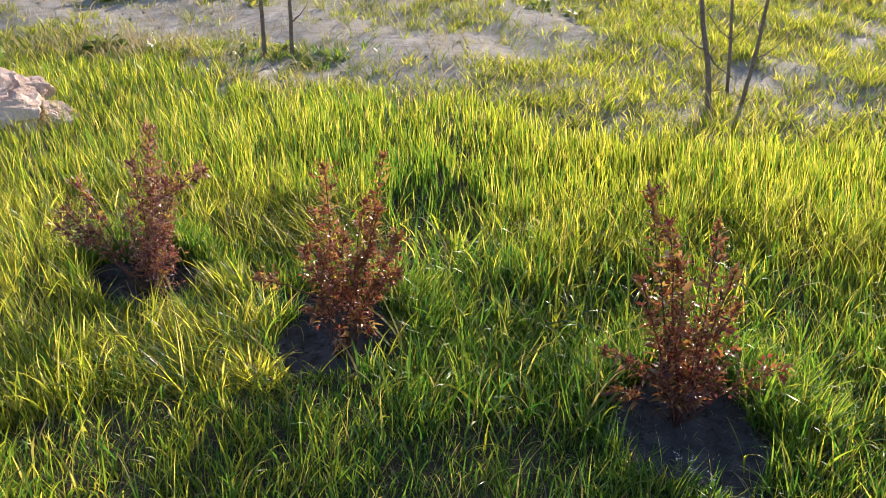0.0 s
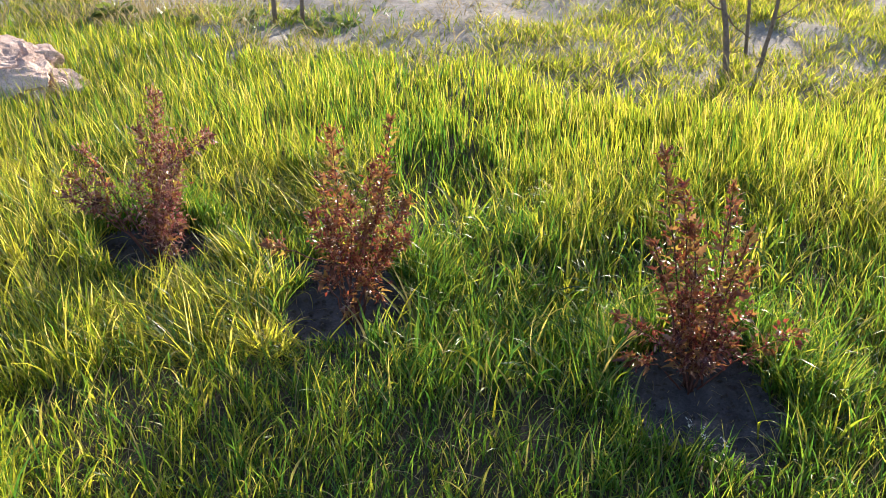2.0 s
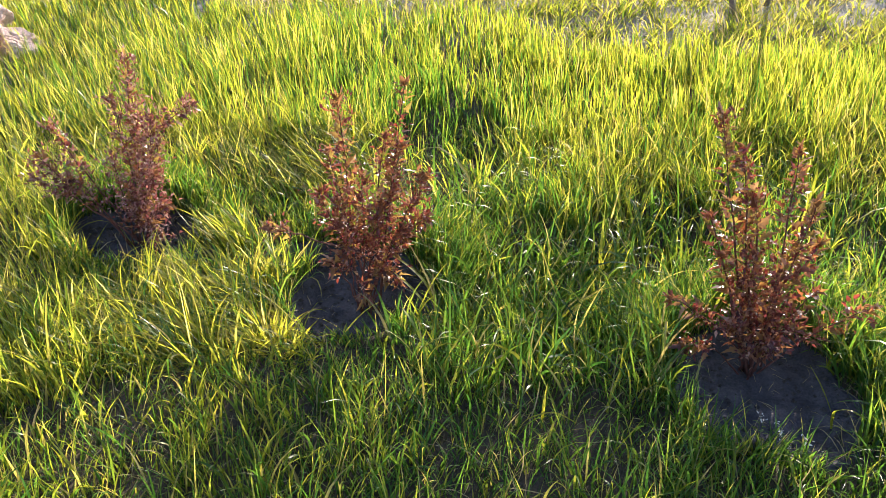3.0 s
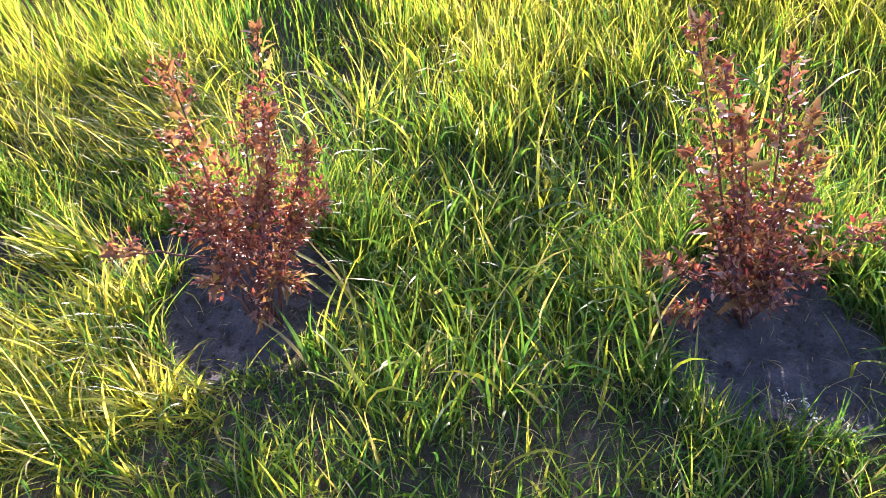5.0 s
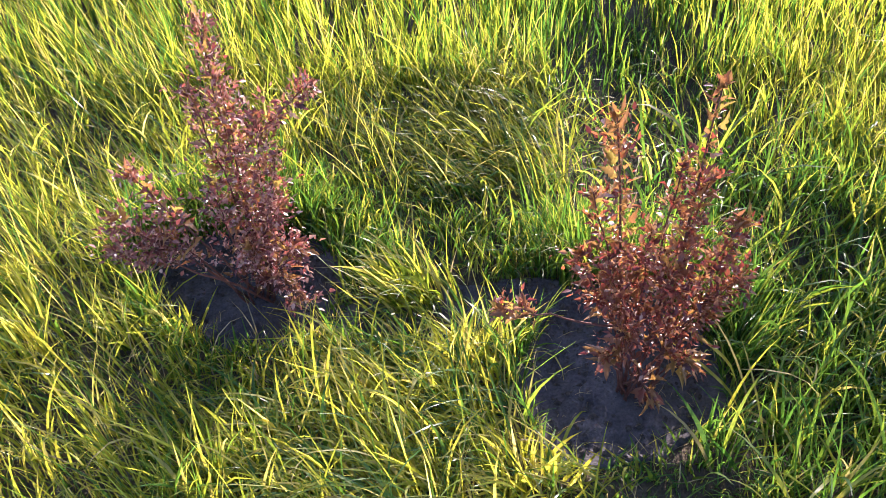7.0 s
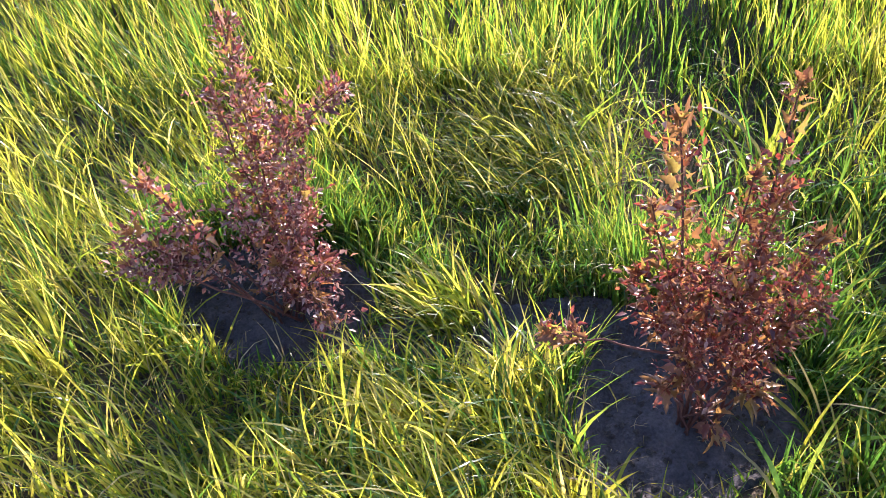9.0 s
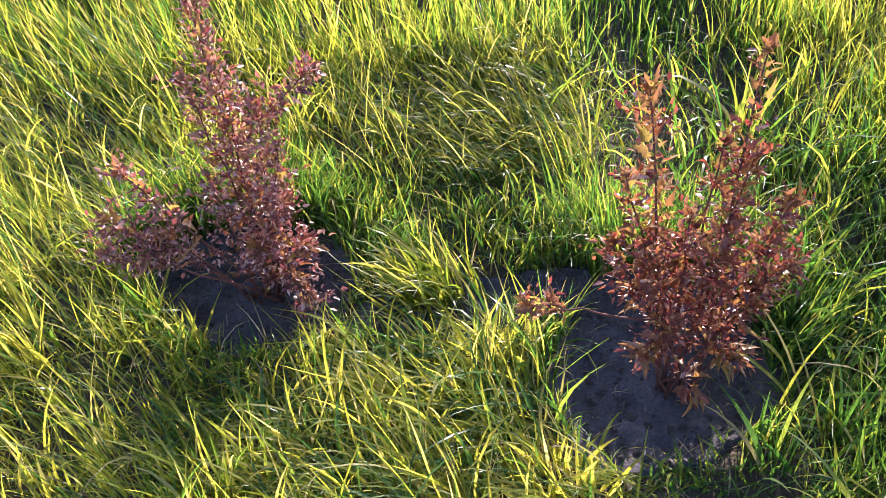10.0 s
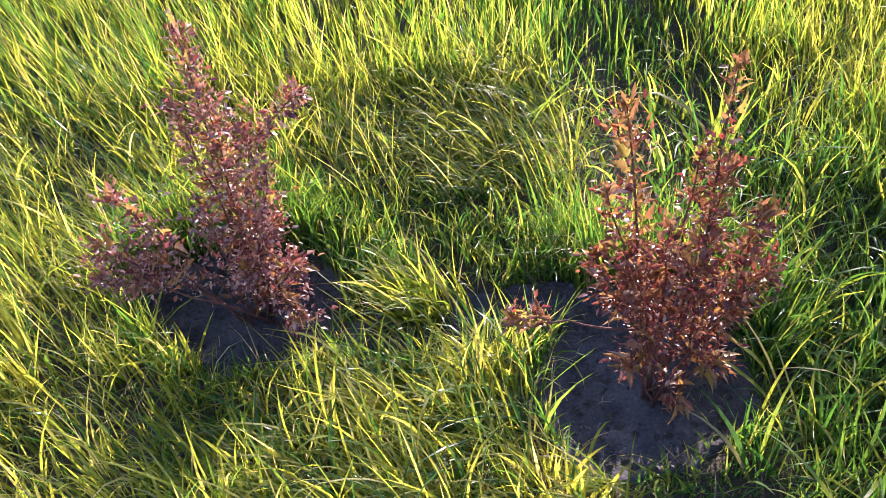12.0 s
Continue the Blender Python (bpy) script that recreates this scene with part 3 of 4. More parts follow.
blades("bright_tuft", GRASS, rng.normal(-0.58, 0.055, n), rng.normal(0.42, 0.035, n), rng.uniform(0.12, 0.3, n), rng.normal(2.9, 0.75, n), np.abs(rng.normal(26, 14, n)), np.abs(rng.normal(48, 24, n)),
       rng.uniform(0.004, 0.009, n), "bright spiky tuft of grass sweeping over bare soil", rng, 6)
tufts("yellowed_tuft", GRASS_PALE, np.array([-0.34, -0.28, -0.4]), np.array([-0.1, -0.16, -0.18]), np.array([0.06, 0.06, 0.05]), 40, np.array([0.12, 0.1, 0.1]), "yellowing tuft beside a soil basin")
bright = chance(len(x)) < 0.2 + 0.45 * np.clip(x, 0, 1)
for mat, k, text in ((GRASS_DULL, ~bright, "scattered green grass tufts on pale dirt"), (GRASS, bright, "yellow-green sunlit grass tufts on pale dirt")):
    tufts("grass_tufts", mat, x[k], y[k], rng.uniform(0.04, 0.12, k.sum()), 14, rng.uniform(0.06, 0.15, k.sum()), text, 2)
N = 900
x, y = rng.uniform(-6, 6, N), rng.uniform(2.5, 8, N)
x[:160], y[:160] = rng.normal(-2.8, 0.45, 160), rng.normal(3.95, 0.2, 160)
ok = y > edge_y(x)
x, y = x[ok], y[ok]
tufts("dry_stalks", STRAW, x, y, np.full(len(x), 0.1), 5, rng.uniform(0.12, 0.3, len(x)), "thin dry straw stalks standing in the dirt", 2)


# Straw litter and grit on the bare dirt
N = 9000
x, y = rng.uniform(-5.5, 3.5, N), rng.uniform(2.4, 7.5, N)
ok = y > edge_y(x)
x, y = x[ok], y[ok]
n = len(x)
blades("straw_litter", STRAW, x, y, rng.uniform(0.05, 0.2, n), rng.normal(2.9, 0.7, n), rng.uniform(72, 92, n), rng.uniform(-10, 25, n), rng.uniform(0.004, 0.009, n),
       "bleached straw litter lying on pale dirt", rng, 3)
N = 1500
x, y = rng.uniform(-1.9, 2.2, N), rng.uniform(-1.2, 0.6, N)
ok = ~in_basin(x, y, 0.9)
x, y = x[ok], y[ok]
n = len(x)
blades("dead_blades", STRAW, x, y, rng.uniform(0.06, 0.2, n), rng.uniform(0, 6.28, n), np.abs(rng.normal(45, 20, n)), rng.normal(20, 25, n), rng.uniform(0.002, 0.005, n),
       "dead bleached blades among green grass", rng)


def grit(count, seed):
    r = np.random.default_rng(seed)
    x, y = r.uniform(-5, 3, count), r.uniform(2.6, 7.0, count)
    verts, faces = [], []
    for a, b in zip(x, y):
        if b < edge_y(a):
            continue
        sz, o = 0.004 + 0.016 * r.random() ** 3, len(verts)
        c = Vector((a, b, float(ground_z(a, b)) + sz * 0.3))
        for d in ((1, 0, 0), (0, 1, 0), (-1, 0, 0), (0, -1, 0), (0, 0, 0.8), (0, 0, -0.8)):
            verts.append(c + Vector(d) * sz * r.uniform(0.6, 1.2))
        for i in range(4):
            j = (i + 1) % 4
            faces += [(o + i, o + j, o + 4), (o + j, o + i, o + 5)]
    ob = new("grit", mesh_from("grit", verts, faces))
    ob.data.materials.append(PALE_CLOD)
    return tagged(ob, "small stones and pale clods on the dirt", "gravel", kind="stuff")


grit(1100, 3)

# ---- shrubs ----
def part(name, me, mat, parent, label=""):
    ob = new(name, me)
    if mat and not me.materials:
        me.materials.append(mat)
    ob.parent = parent
    return tagged(ob, label)


def tube(points, radii, sides=6):
    """A tapered round twig through the points."""
    verts, faces = [], []
    pts = [Vector(p) for p in points]
    for i, p in enumerate(pts):
        d = (pts[min(i + 1, len(pts) - 1)] - pts[max(i - 1, 0)]).normalized()
        u = d.orthogonal().normalized()
        v = d.cross(u)
        for s in range(sides):
            a = 2 * math.pi * s / sides
            verts.append(p + (u * math.cos(a) + v * math.sin(a)) * radii[i])
    for i in range(len(pts) - 1):
        for s in range(sides):
            t = (s + 1) % sides
            faces.append((i * sides + s, i * sides + t, (i + 1) * sides + t, (i + 1) * sides + s))
    faces.append(tuple(range(sides))[::-1])
    faces.append(tuple((len(pts) - 1) * sides + s for s in range(sides)))
    return smooth(mesh_from("twig", verts, faces))


def arc(a, b, bow, wig, rnd, n=9):
    """Points from a to b, bowed upwards, with small kinks."""
    a, b = Vector(a), Vector(b)
    out = []
    for i in range(n):
        t = i / (n - 1)
        p = a.lerp(b, t) + Vector((0, 0, bow * 4 * t * (1 - t)))
        if 0 < i < n - 1:
            p += Vector((rnd.uniform(-wig, wig), rnd.uniform(-wig, wig), rnd.uniform(-wig, wig)))
        out.append(p)
    return out


def lobed_leaf(name, fold, curl):
    """A toothed three-lobed leaf, 1 long, folded along its rib."""
    half = [(0.0, 0.012), (0.12, 0.016), (0.17, 0.15), (0.3, 0.35), (0.4, 0.16), (0.46, 0.18), (0.57, 0.25), (0.65, 0.12), (0.72, 0.13), (0.8, 0.1), (1.0, 0.0)]
    verts, faces = [], []
    for s, w in half:
        z = -curl * s * s
        ripple = 0.05 * math.sin(9 * s + 4 * fold)
        verts += [(s, 0, z), (s, w, z + fold * w + ripple * w * 3), (s, -w, z + fold * w - ripple * w * 3)]
    for i in range(len(half) - 1):
        o = 3 * i
        faces += [(o, o + 3, o + 4, o + 1), (o + 3, o, o + 2, o + 5)]
    return smooth(mesh_from(name, verts, faces))


LEAVES = [lobed_leaf("leaf", f, c) for f, c in ((0.25, 0.15), (0.55, 0.35), (0.1, 0.5), (0.8, 0.1))]
for me in LEAVES:
    me.materials.append(LEAF)
YOUNG = [lobed_leaf("young_leaf", f, c) for f, c in ((0.35, 0.1), (0.7, 0.3))]
for me in YOUNG:
    me.materials.append(TIP_LEAF)


def small_leaves(centres, size, rnd, ways=None):
    """Many small pointed leaves, folded and curled, at the given places."""
    verts, faces = [], []
    for n, c in enumerate(centres):
        lead = ways[n] if ways else Vector((0, 0, 0.2))
        d = (lead + Vector((rnd.gauss(0, 0.6), rnd.gauss(0, 0.6), rnd.gauss(0, 0.5)))).normalized()
        face = (Vector((0, 0, 1)) + Vector((rnd.gauss(0, 0.7), rnd.gauss(0, 0.7), 0))).normalized()
        u = face.cross(d)
        u = u.normalized() if u.length > 1e-3 else d.orthogonal().normalized()
        w = d.cross(u).normalized()
        s = size * (0.5 + 1.1 * rnd.random() ** 1.5)
        half, fold, curl = s * rnd.uniform(0.16, 0.3), s * rnd.uniform(0.02, 0.2), s * rnd.uniform(-0.1, 0.4)
        o = len(verts)
        verts += [c, c + d * s * 0.4 - w * curl * 0.16, c + d * s * 0.75 - w * curl * 0.56, c + d * s - w * curl,
                  c + d * s * 0.36 + u * half + w * fold, c + d * s * 0.36 - u * half + w * fold,
                  c + d * s * 0.72 + u * half * 0.62 + w * (fold * 0.6 - curl * 0.5), c + d * s * 0.72 - u * half * 0.62 + w * (fold * 0.6 - curl * 0.5)]
        faces += [(o, o + 1, o + 4), (o, o + 5, o + 1), (o + 1, o + 2, o + 6, o + 4), (o + 1, o + 5, o + 7, o + 2), (o + 2, o + 3, o + 6), (o + 2, o + 7, o + 3)]
    return smooth(mesh_from("foliage", verts, faces))


def leaf_pose(p, way, size, rnd, up=0.8):
    """A leaf at p that points along way, its face towards the sky, drooping by chance."""
    d = Vector(way).normalized()
    nrm = (Vector((0, 0, 1)) + Vector((rnd.gauss(0, up), rnd.gauss(0, up), 0))).normalized()
    yax = nrm.cross(d)
    yax = yax.normalized() if yax.length > 1e-3 else d.orthogonal().normalized()
    zax = d.cross(yax)
    m = Matrix((d, yax, zax)).transposed().to_4x4()
    return Matrix.Translation(p) @ m @ Matrix.Scale(size, 4)


def shrub(base, limbs, label, seed, leaf_size, small_mat, airy):
    """limbs: (foot, tip, bow, big leaves, small leaves, spread of the small ones, share of young leaves, bare share of the stem)."""
    rnd = random.Random(seed)
    root = new("ninebark_shrub")
    root.location = base
    base = Vector(base)
    for foot, tip, bow, big, small, wide, young, *bare in limbs:
        start = bare[0] if bare else 0.2
        if Vector(foot) == base:
            foot = base + Vector((rnd.uniform(-0.04, 0.04), rnd.uniform(-0.03, 0.03), 0))
        pts = [p - base for p in arc(foot, tip, bow, 0.006, rnd)]
        ln = sum((pts[i + 1] - pts[i]).length for i in range(len(pts) - 1))
        twig = part("branch", tube(pts, [0.0036 * (1 - 0.75 * i / 8) * (0.7 + 0.5 * ln) + 0.0006 for i in range(9)]), STEM, root)

        def on(t):
            f = min(t * 8, 7.999)
            i = int(f)
            return pts[i].lerp(pts[i + 1], f - i), (pts[i + 1] - pts[i]).normalized()

        big = int(big * 1.25)
        for k in range(big):
            t = start + (1 - start) * (k + 0.5) / big
            p, d = on(t)
            a = 2.4 * k + rnd.uniform(-0.4, 0.4)
            u = d.orthogonal().normalized()
            side = (u * math.cos(a) + d.cross(u) * math.sin(a))
            way = side * 0.75 + d * rnd.uniform(0.35, 0.95) + Vector((0, 0, rnd.uniform(-0.3, 0.25)))
            if t > 0.85:
                way = side * 0.6 + d * rnd.uniform(0.6, 1.3)
            if k == big - 1:
                way = d + side * 0.2
            fresh = rnd.random() < young * (0.3 + t)
            me = rnd.choice(YOUNG if fresh else LEAVES)
            lf = part("leaf", me, None, twig)
            lf.matrix_local = leaf_pose(p + side * rnd.uniform(0.004, 0.04) * (1.15 - t), way, leaf_size * rnd.uniform(0.6, 1.3) * (1.05 - 0.15 * t), rnd) @ Matrix.Diagonal((1, rnd.uniform(0.55, 0.95), rnd.uniform(0.6, 1.6), 1))
        p, d = on(1.0)
        u = d.orthogonal().normalized()
        for k in range(5):
            a = 1.26 * k + rnd.uniform(-0.3, 0.3)
            side = u * math.cos(a) + d.cross(u) * math.sin(a)
            lf = part("leaf", rnd.choice(YOUNG if rnd.random() < young else LEAVES), None, twig)
            lf.matrix_local = leaf_pose(p - d * rnd.uniform(0, 0.02), d + side * rnd.uniform(0.4, 1.1), leaf_size * rnd.uniform(0.45, 0.8), rnd)
        if small:
            cs, ways = [], []
            for _ in range(max(3, int(small * airy))):
                p, d = on(start * 0.8 + (1 - start * 0.8) * rnd.betavariate(1.7, 1.25))
                u = d.orthogonal().normalized()
                a = rnd.uniform(0, 6.28)
                side = (u * math.cos(a) + d.cross(u) * math.sin(a)) * 0.9 + d * rnd.uniform(0.2, 1.1) + Vector((0, 0, 0.25))
                reach = wide * rnd.uniform(0.8, 2.6)
                for k in range(rnd.randint(6, 13)):
                    f = rnd.random() ** 0.7
                    off = Vector((rnd.gauss(0, 1), rnd.gauss(0, 1), rnd.gauss(0, 1)))
                    cs.append(p + side * reach * f + off * (0.004 + wide * 0.16))
                    ways.append(side * 0.6 + off * 0.35)
            fo = part("foliage", small_leaves(cs, leaf_size * 0.34, rnd, ways), small_mat, twig)
            fo["kind"] = "stuff"
    return tagged(root, label, "shrub", group="purple shrubs in a row")


MB = (-0.04, 0.13, float(ground_z(-0.04, 0.13)) - 0.01)
shrub(MB, [
    (MB, (-0.13, 0.29, 0.66), 0.0, 50, 130, 0.024, 0.7, 0.4),
    (MB, (0.10, 0.33, 0.70), 0.0, 32, 70, 0.018, 0.6, 0.4),
    (MB, (0.03, 0.28, 0.53), 0.0, 18, 60, 0.018, 0.4, 0.5),
    (MB, (0.09, 0.26, 0.50), 0.01, 24, 170, 0.028, 0.3, 0.5),
    (MB, (0.17, 0.22, 0.40), 0.02, 18, 150, 0.02, 0.3, 0.7),
    (MB, (0.18, 0.17, 0.27), 0.06, 18, 190, 0.026, 0.2, 0.5),
    (MB, (0.10, 0.14, 0.24), 0.04, 14, 170, 0.03, 0.3, 0.4),
    (MB, (-0.17, 0.25, 0.48), 0.01, 24, 60, 0.02, 0.5, 0.5),
    (MB, (-0.20, 0.20, 0.34), 0.02, 16, 100, 0.024, 0.3, 0.55),
    (MB, (-0.13, 0.18, 0.32), 0.02, 14, 200, 0.032, 0.2, 0.45),
    (MB, (0.02, 0.16, 0.32), 0.02, 14, 300, 0.04, 0.2, 0.4),
    (MB, (-0.04, 0.20, 0.40), 0.01, 14, 200, 0.034, 0.2, 0.45),
    (MB, (-0.15, 0.08, 0.13), 0.06, 14, 30, 0.02, 0.4, 0.5),
    (MB, (-0.10, 0.08, 0.20), 0.05, 14, 60, 0.026, 0.3, 0.45),
    (MB, (0.05, 0.05, 0.12), 0.06, 12, 30, 0.02, 0.5, 0.45),
    (MB, (-0.02, 0.03, 0.01), 0.07, 10, 14, 0.016, 0.3, 0.5),
    (MB, (0.09, 0.10, 0.05), 0.08, 10, 20, 0.016, 0.5, 0.5),
    ((-0.05, 0.14, 0.14), (-0.39, 0.15, 0.225), 0.0, 12, 50, 0.018, 0.6, 0.72),
], "purple-leaved ninebark shrub with a low side shoot, in a soil basin", 3, 0.047, FOLIAGE, 0.21)

LB = (-1.02, 0.50, float(ground_z(-1.02, 0.5)) - 0.01)
shrub(LB, [
    (LB, (-1.13, 0.86, 0.62), 0.0, 40, 280, 0.028, 0.2, 0.3),
    (LB, (-1.09, 0.78, 0.50), 0.0, 34, 200, 0.028, 0.7),
    (LB, (-1.16, 0.74, 0.48), 0.0, 26, 200, 0.028, 0.4),
    ((-1.05, 0.68, 0.31), (-0.855, 0.80, 0.44), 0.0, 12, 130, 0.016, 0.1, 0.3),
    (LB, (-0.99, 0.70, 0.42), 0.01, 24, 280, 0.034, 0.2, 0.4),
    (LB, (-0.94, 0.62, 0.34), 0.02, 22, 190, 0.032, 0.5),
    (LB, (-1.22, 0.36, 0.50), 0.0, 14, 110, 0.022, 0.1, 0.6),
    (LB, (-1.28, 0.33, 0.40), 0.01, 14, 130, 0.024, 0.1, 0.6),
    (LB, (-1.30, 0.30, 0.32), 0.03, 12, 130, 0.024, 0.1, 0.6),
    (LB, (-1.20, 0.38, 0.30), 0.03, 10, 120, 0.028, 0.2, 0.5),
    (LB, (-1.10, 0.54, 0.32), 0.02, 16, 200, 0.04, 0.2),
    (LB, (-0.93, 0.52, 0.25), 0.05, 20, 180, 0.032, 0.3),
    (LB, (-0.88, 0.46, 0.14), 0.08, 18, 130, 0.028, 0.7),
    (LB, (-0.89, 0.38, 0.04), 0.09, 16, 120, 0.026, 0.5),
    (LB, (-1.00, 0.44, 0.17), 0.05, 14, 130, 0.03, 0.2),
], "spreading purple-leaved ninebark shrub with arching pinkish sprays", 5, 0.045, FOLIAGE_PINK, 0.24)

RB = (1.26, -0.14, float(ground_z(1.26, -0.14)) - 0.01)
shrub(RB, [
    (RB, (1.10, 0.05, 0.70), 0.0, 60, 70, 0.022, 0.45),
    (RB, (1.17, 0.03, 0.60), 0.0, 54, 70, 0.024, 0.4),
    (RB, (1.22, -0.02, 0.46), 0.0, 40, 110, 0.026, 0.5),
    (RB, (1.34, 0.04, 0.60), 0.01, 22, 90, 0.016, 0.6, 0.45),
    (RB, (1.41, 0.0, 0.44), 0.02, 24, 100, 0.018, 0.5, 0.5),
    (RB, (1.43, -0.03, 0.32), 0.03, 18, 60, 0.018, 0.7, 0.5),
    (RB, (1.09, -0.02, 0.40), 0.02, 18, 40, 0.018, 0.6, 0.4),
    (RB, (1.13, -0.06, 0.28), 0.03, 16, 60, 0.022, 0.5),
    (RB, (1.22, -0.08, 0.30), 0.01, 14, 190, 0.032, 0.3),
    (RB, (1.30, -0.10, 0.24), 0.03, 14, 190, 0.034, 0.3),
    (RB, (1.43, -0.10, 0.18), 0.05, 16, 60, 0.024, 0.5),
    (RB, (1.61, -0.10, 0.13), 0.04, 16, 60, 0.02, 0.6, 0.4),
    (RB, (0.98, -0.12, 0.15), 0.04, 12, 50, 0.014, 0.4, 0.6),
    (RB, (1.02, -0.21, 0.03), 0.05, 12, 60, 0.016, 0.4, 0.6),
    (RB, (1.17, -0.18, 0.10), 0.05, 14, 110, 0.028, 0.3),
    (RB, (1.27, -0.22, 0.05), 0.07, 14, 110, 0.028, 0.4),
    (RB, (1.37, -0.18, 0.09), 0.06, 14, 90, 0.026, 0.5),
], "upright purple-leaved ninebark shrub with bronze tips in a basin", 9, 0.051, FOLIAGE, 0.2)


# ---- rocks ----
def boulder(centre, size, turn, seed, label, bite, top, depth):
    """A broken block: flat faces knocked off a lump, with small chips and pits."""
    bm = bmesh.new()
    bmesh.ops.create_icosphere(bm, subdivisions=6, radius=1)
    r = random.Random(seed)
    cuts = [(Vector((r.gauss(0, 1), r.gauss(0, 1), r.gauss(0.1, 0.6))).normalized(), r.uniform(bite, bite + 0.3)) for _ in range(16)]
    cuts.append((Vector(top).normalized(), depth))
    for v in bm.verts:
        p = v.co.copy()
        for nrm, d in cuts:
            over = p.dot(nrm) - d
            if over > 0:
                p -= nrm * over
        k = p.copy()
        ledge = noise.noise(k * 2.2 + Vector((0, seed, 0)))
        p += k.normalized() * (0.07 * noise.fractal(k * 2.6 + Vector((seed, 0, 0)), 0.8, 2.1, 6) - 0.14 * max(0.0, ledge - 0.12) - 0.05 * (abs(ledge) < 0.05) + 0.02 * noise.noise(k * 14))
        v.co = Vector((p.x * size[0], p.y * size[1], p.z * size[2]))
    me = bpy.data.meshes.new("boulder")
    bm.to_mesh(me)
    bm.free()
    me.materials.append(ROCK)
    ob = new("boulder", me)
    ob.matrix_world = pose(*centre, 0, 0, turn)
    return tagged(ob, label, "rock", group="pink boulders")


boulder((-3.0, 2.26, float(ground_z(-3.0, 2.26)) + 0.03), (0.56, 0.48, 0.43), 8, 4, "large pale pink granite boulder half sunk in tall grass", 0.6, (0.3, -0.2, 0.9), 0.55)
boulder((-2.80, 2.58, float(ground_z(-2.80, 2.58)) + 0.15), (0.2, 0.17, 0.13), 20, 12, "flat-topped pink granite slab lying on a boulder", 0.6, (0.1, -0.1, 1.0), 0.5)
boulder((-2.49, 2.40, float(ground_z(-2.49, 2.40)) + 0.02), (0.17, 0.14, 0.17), 0, 17, "small pink granite stone at the foot of a boulder", 0.6, (0.35, -0.1, 0.9), 0.5)
boulder((-3.42, 2.62, float(ground_z(-3.42, 2.62)) + 0.2), (0.3, 0.28, 0.36), 30, 23, "upright block of pink granite behind a boulder", 0.6, (0.2, 0.1, 1.0), 0.6)


# ---- saplings ----
def sapling(base, trunks, label, seed, unseen_leaves):
    rnd = random.Random(seed)
    root = new("sapling")
    root.location = base
    b = Vector(base)
    for pts, r0, twigs in trunks:
        path = [Vector(p) - b for p in pts]
        fine = []
        for i in range(len(path) - 1):
            for k in range(4):
                fine.append(path[i].lerp(path[i + 1], k / 4) + Vector((rnd.uniform(-1, 1), rnd.uniform(-1, 1), 0)) * 0.004)
        fine.append(path[-1])
        m = len(fine)
        trunk = part("trunk", tube(fine, [r0 * (1 - 0.7 * i / (m - 1)) for i in range(m)], 8), BARK, root)
        cs = []
        for t, way, ln in twigs:
            i = int(t * (m - 1))
            p = fine[i]
            q = p + Vector(way).normalized() * ln
            part("limb", tube(arc(p, q, -0.03, 0.006, rnd, 7), [r0 * 0.35 * (1 - 0.8 * k / 6) + 0.001 for k in range(7)], 5), BARK, trunk)
        # Crown leaves, out of view; the densest crown is set to shade the hollow.
        for _ in range(unseen_leaves):
            f = fine[rnd.randrange(int(m * 0.3), m)]
            c = Vector((f.x + rnd.gauss(-0.14, 0.34), f.y + rnd.gauss(0, 0.25), max(1.28, rnd.gauss(1.66, 0.27))))
            if 0.1 * noise.noise(c * 5) + rnd.random() > 0.12:
                cs.append(c)
        if cs:
            cr = part("crown", small_leaves(cs, 0.075, rnd), TREE_LEAF, trunk)
            cr["kind"] = "stuff"
    return tagged(root, label, "tree", group="thin saplings")


def twig_set(rnd, lo, hi, n, ln):
    return [(rnd.uniform(lo, hi), (rnd.gauss(0, 1), rnd.gauss(0, 1), rnd.uniform(0.2, 1.1)), ln * rnd.uniform(0.6, 1.2)) for _ in range(n)]


def gz(x, y, up=0.0):
    return (x, y, float(ground_z(x, y)) + up)


rs = random.Random(21)
sapling(gz(1.9, 3.35), [
    ([gz(1.80, 3.20, -0.03), gz(1.77, 3.21, 0.25), gz(1.69, 3.22, 0.6), gz(1.60, 3.25, 1.05), gz(1.57, 3.3, 1.4), gz(1.6, 3.33, 2.0)], 0.022,
     [(0.3, (0.55, 0.1, -0.5), 0.28), (0.33, (-0.8, 0.1, 0.6), 0.25)] + twig_set(rs, 0.52, 1.0, 10, 0.4)),
    ([gz(2.0, 3.69, -0.03), gz(1.97, 3.69, 0.4), gz(1.92, 3.7, 0.9), gz(1.9, 3.7, 1.3), gz(2.0, 3.7, 1.9)], 0.014,
     [(0.3, (-0.6, 0.0, 0.7), 0.4), (0.3, (0.6, 0.0, 0.8), 0.4)] + twig_set(rs, 0.52, 1.0, 8, 0.35)),
    ([gz(2.045, 3.42, -0.03), gz(2.07, 3.41, 0.15), gz(2.11, 3.41, 0.5), gz(2.13, 3.41, 1.0), gz(2.03, 3.38, 1.4), gz(2.15, 3.4, 2.0)], 0.017,
     [(0.34, (0.8, 0.1, 0.7), 0.3)] + twig_set(rs, 0.52, 1.0, 10, 0.4)),
], "three-stemmed young tree with slender grey-brown stems in rough grass", 31, 420)
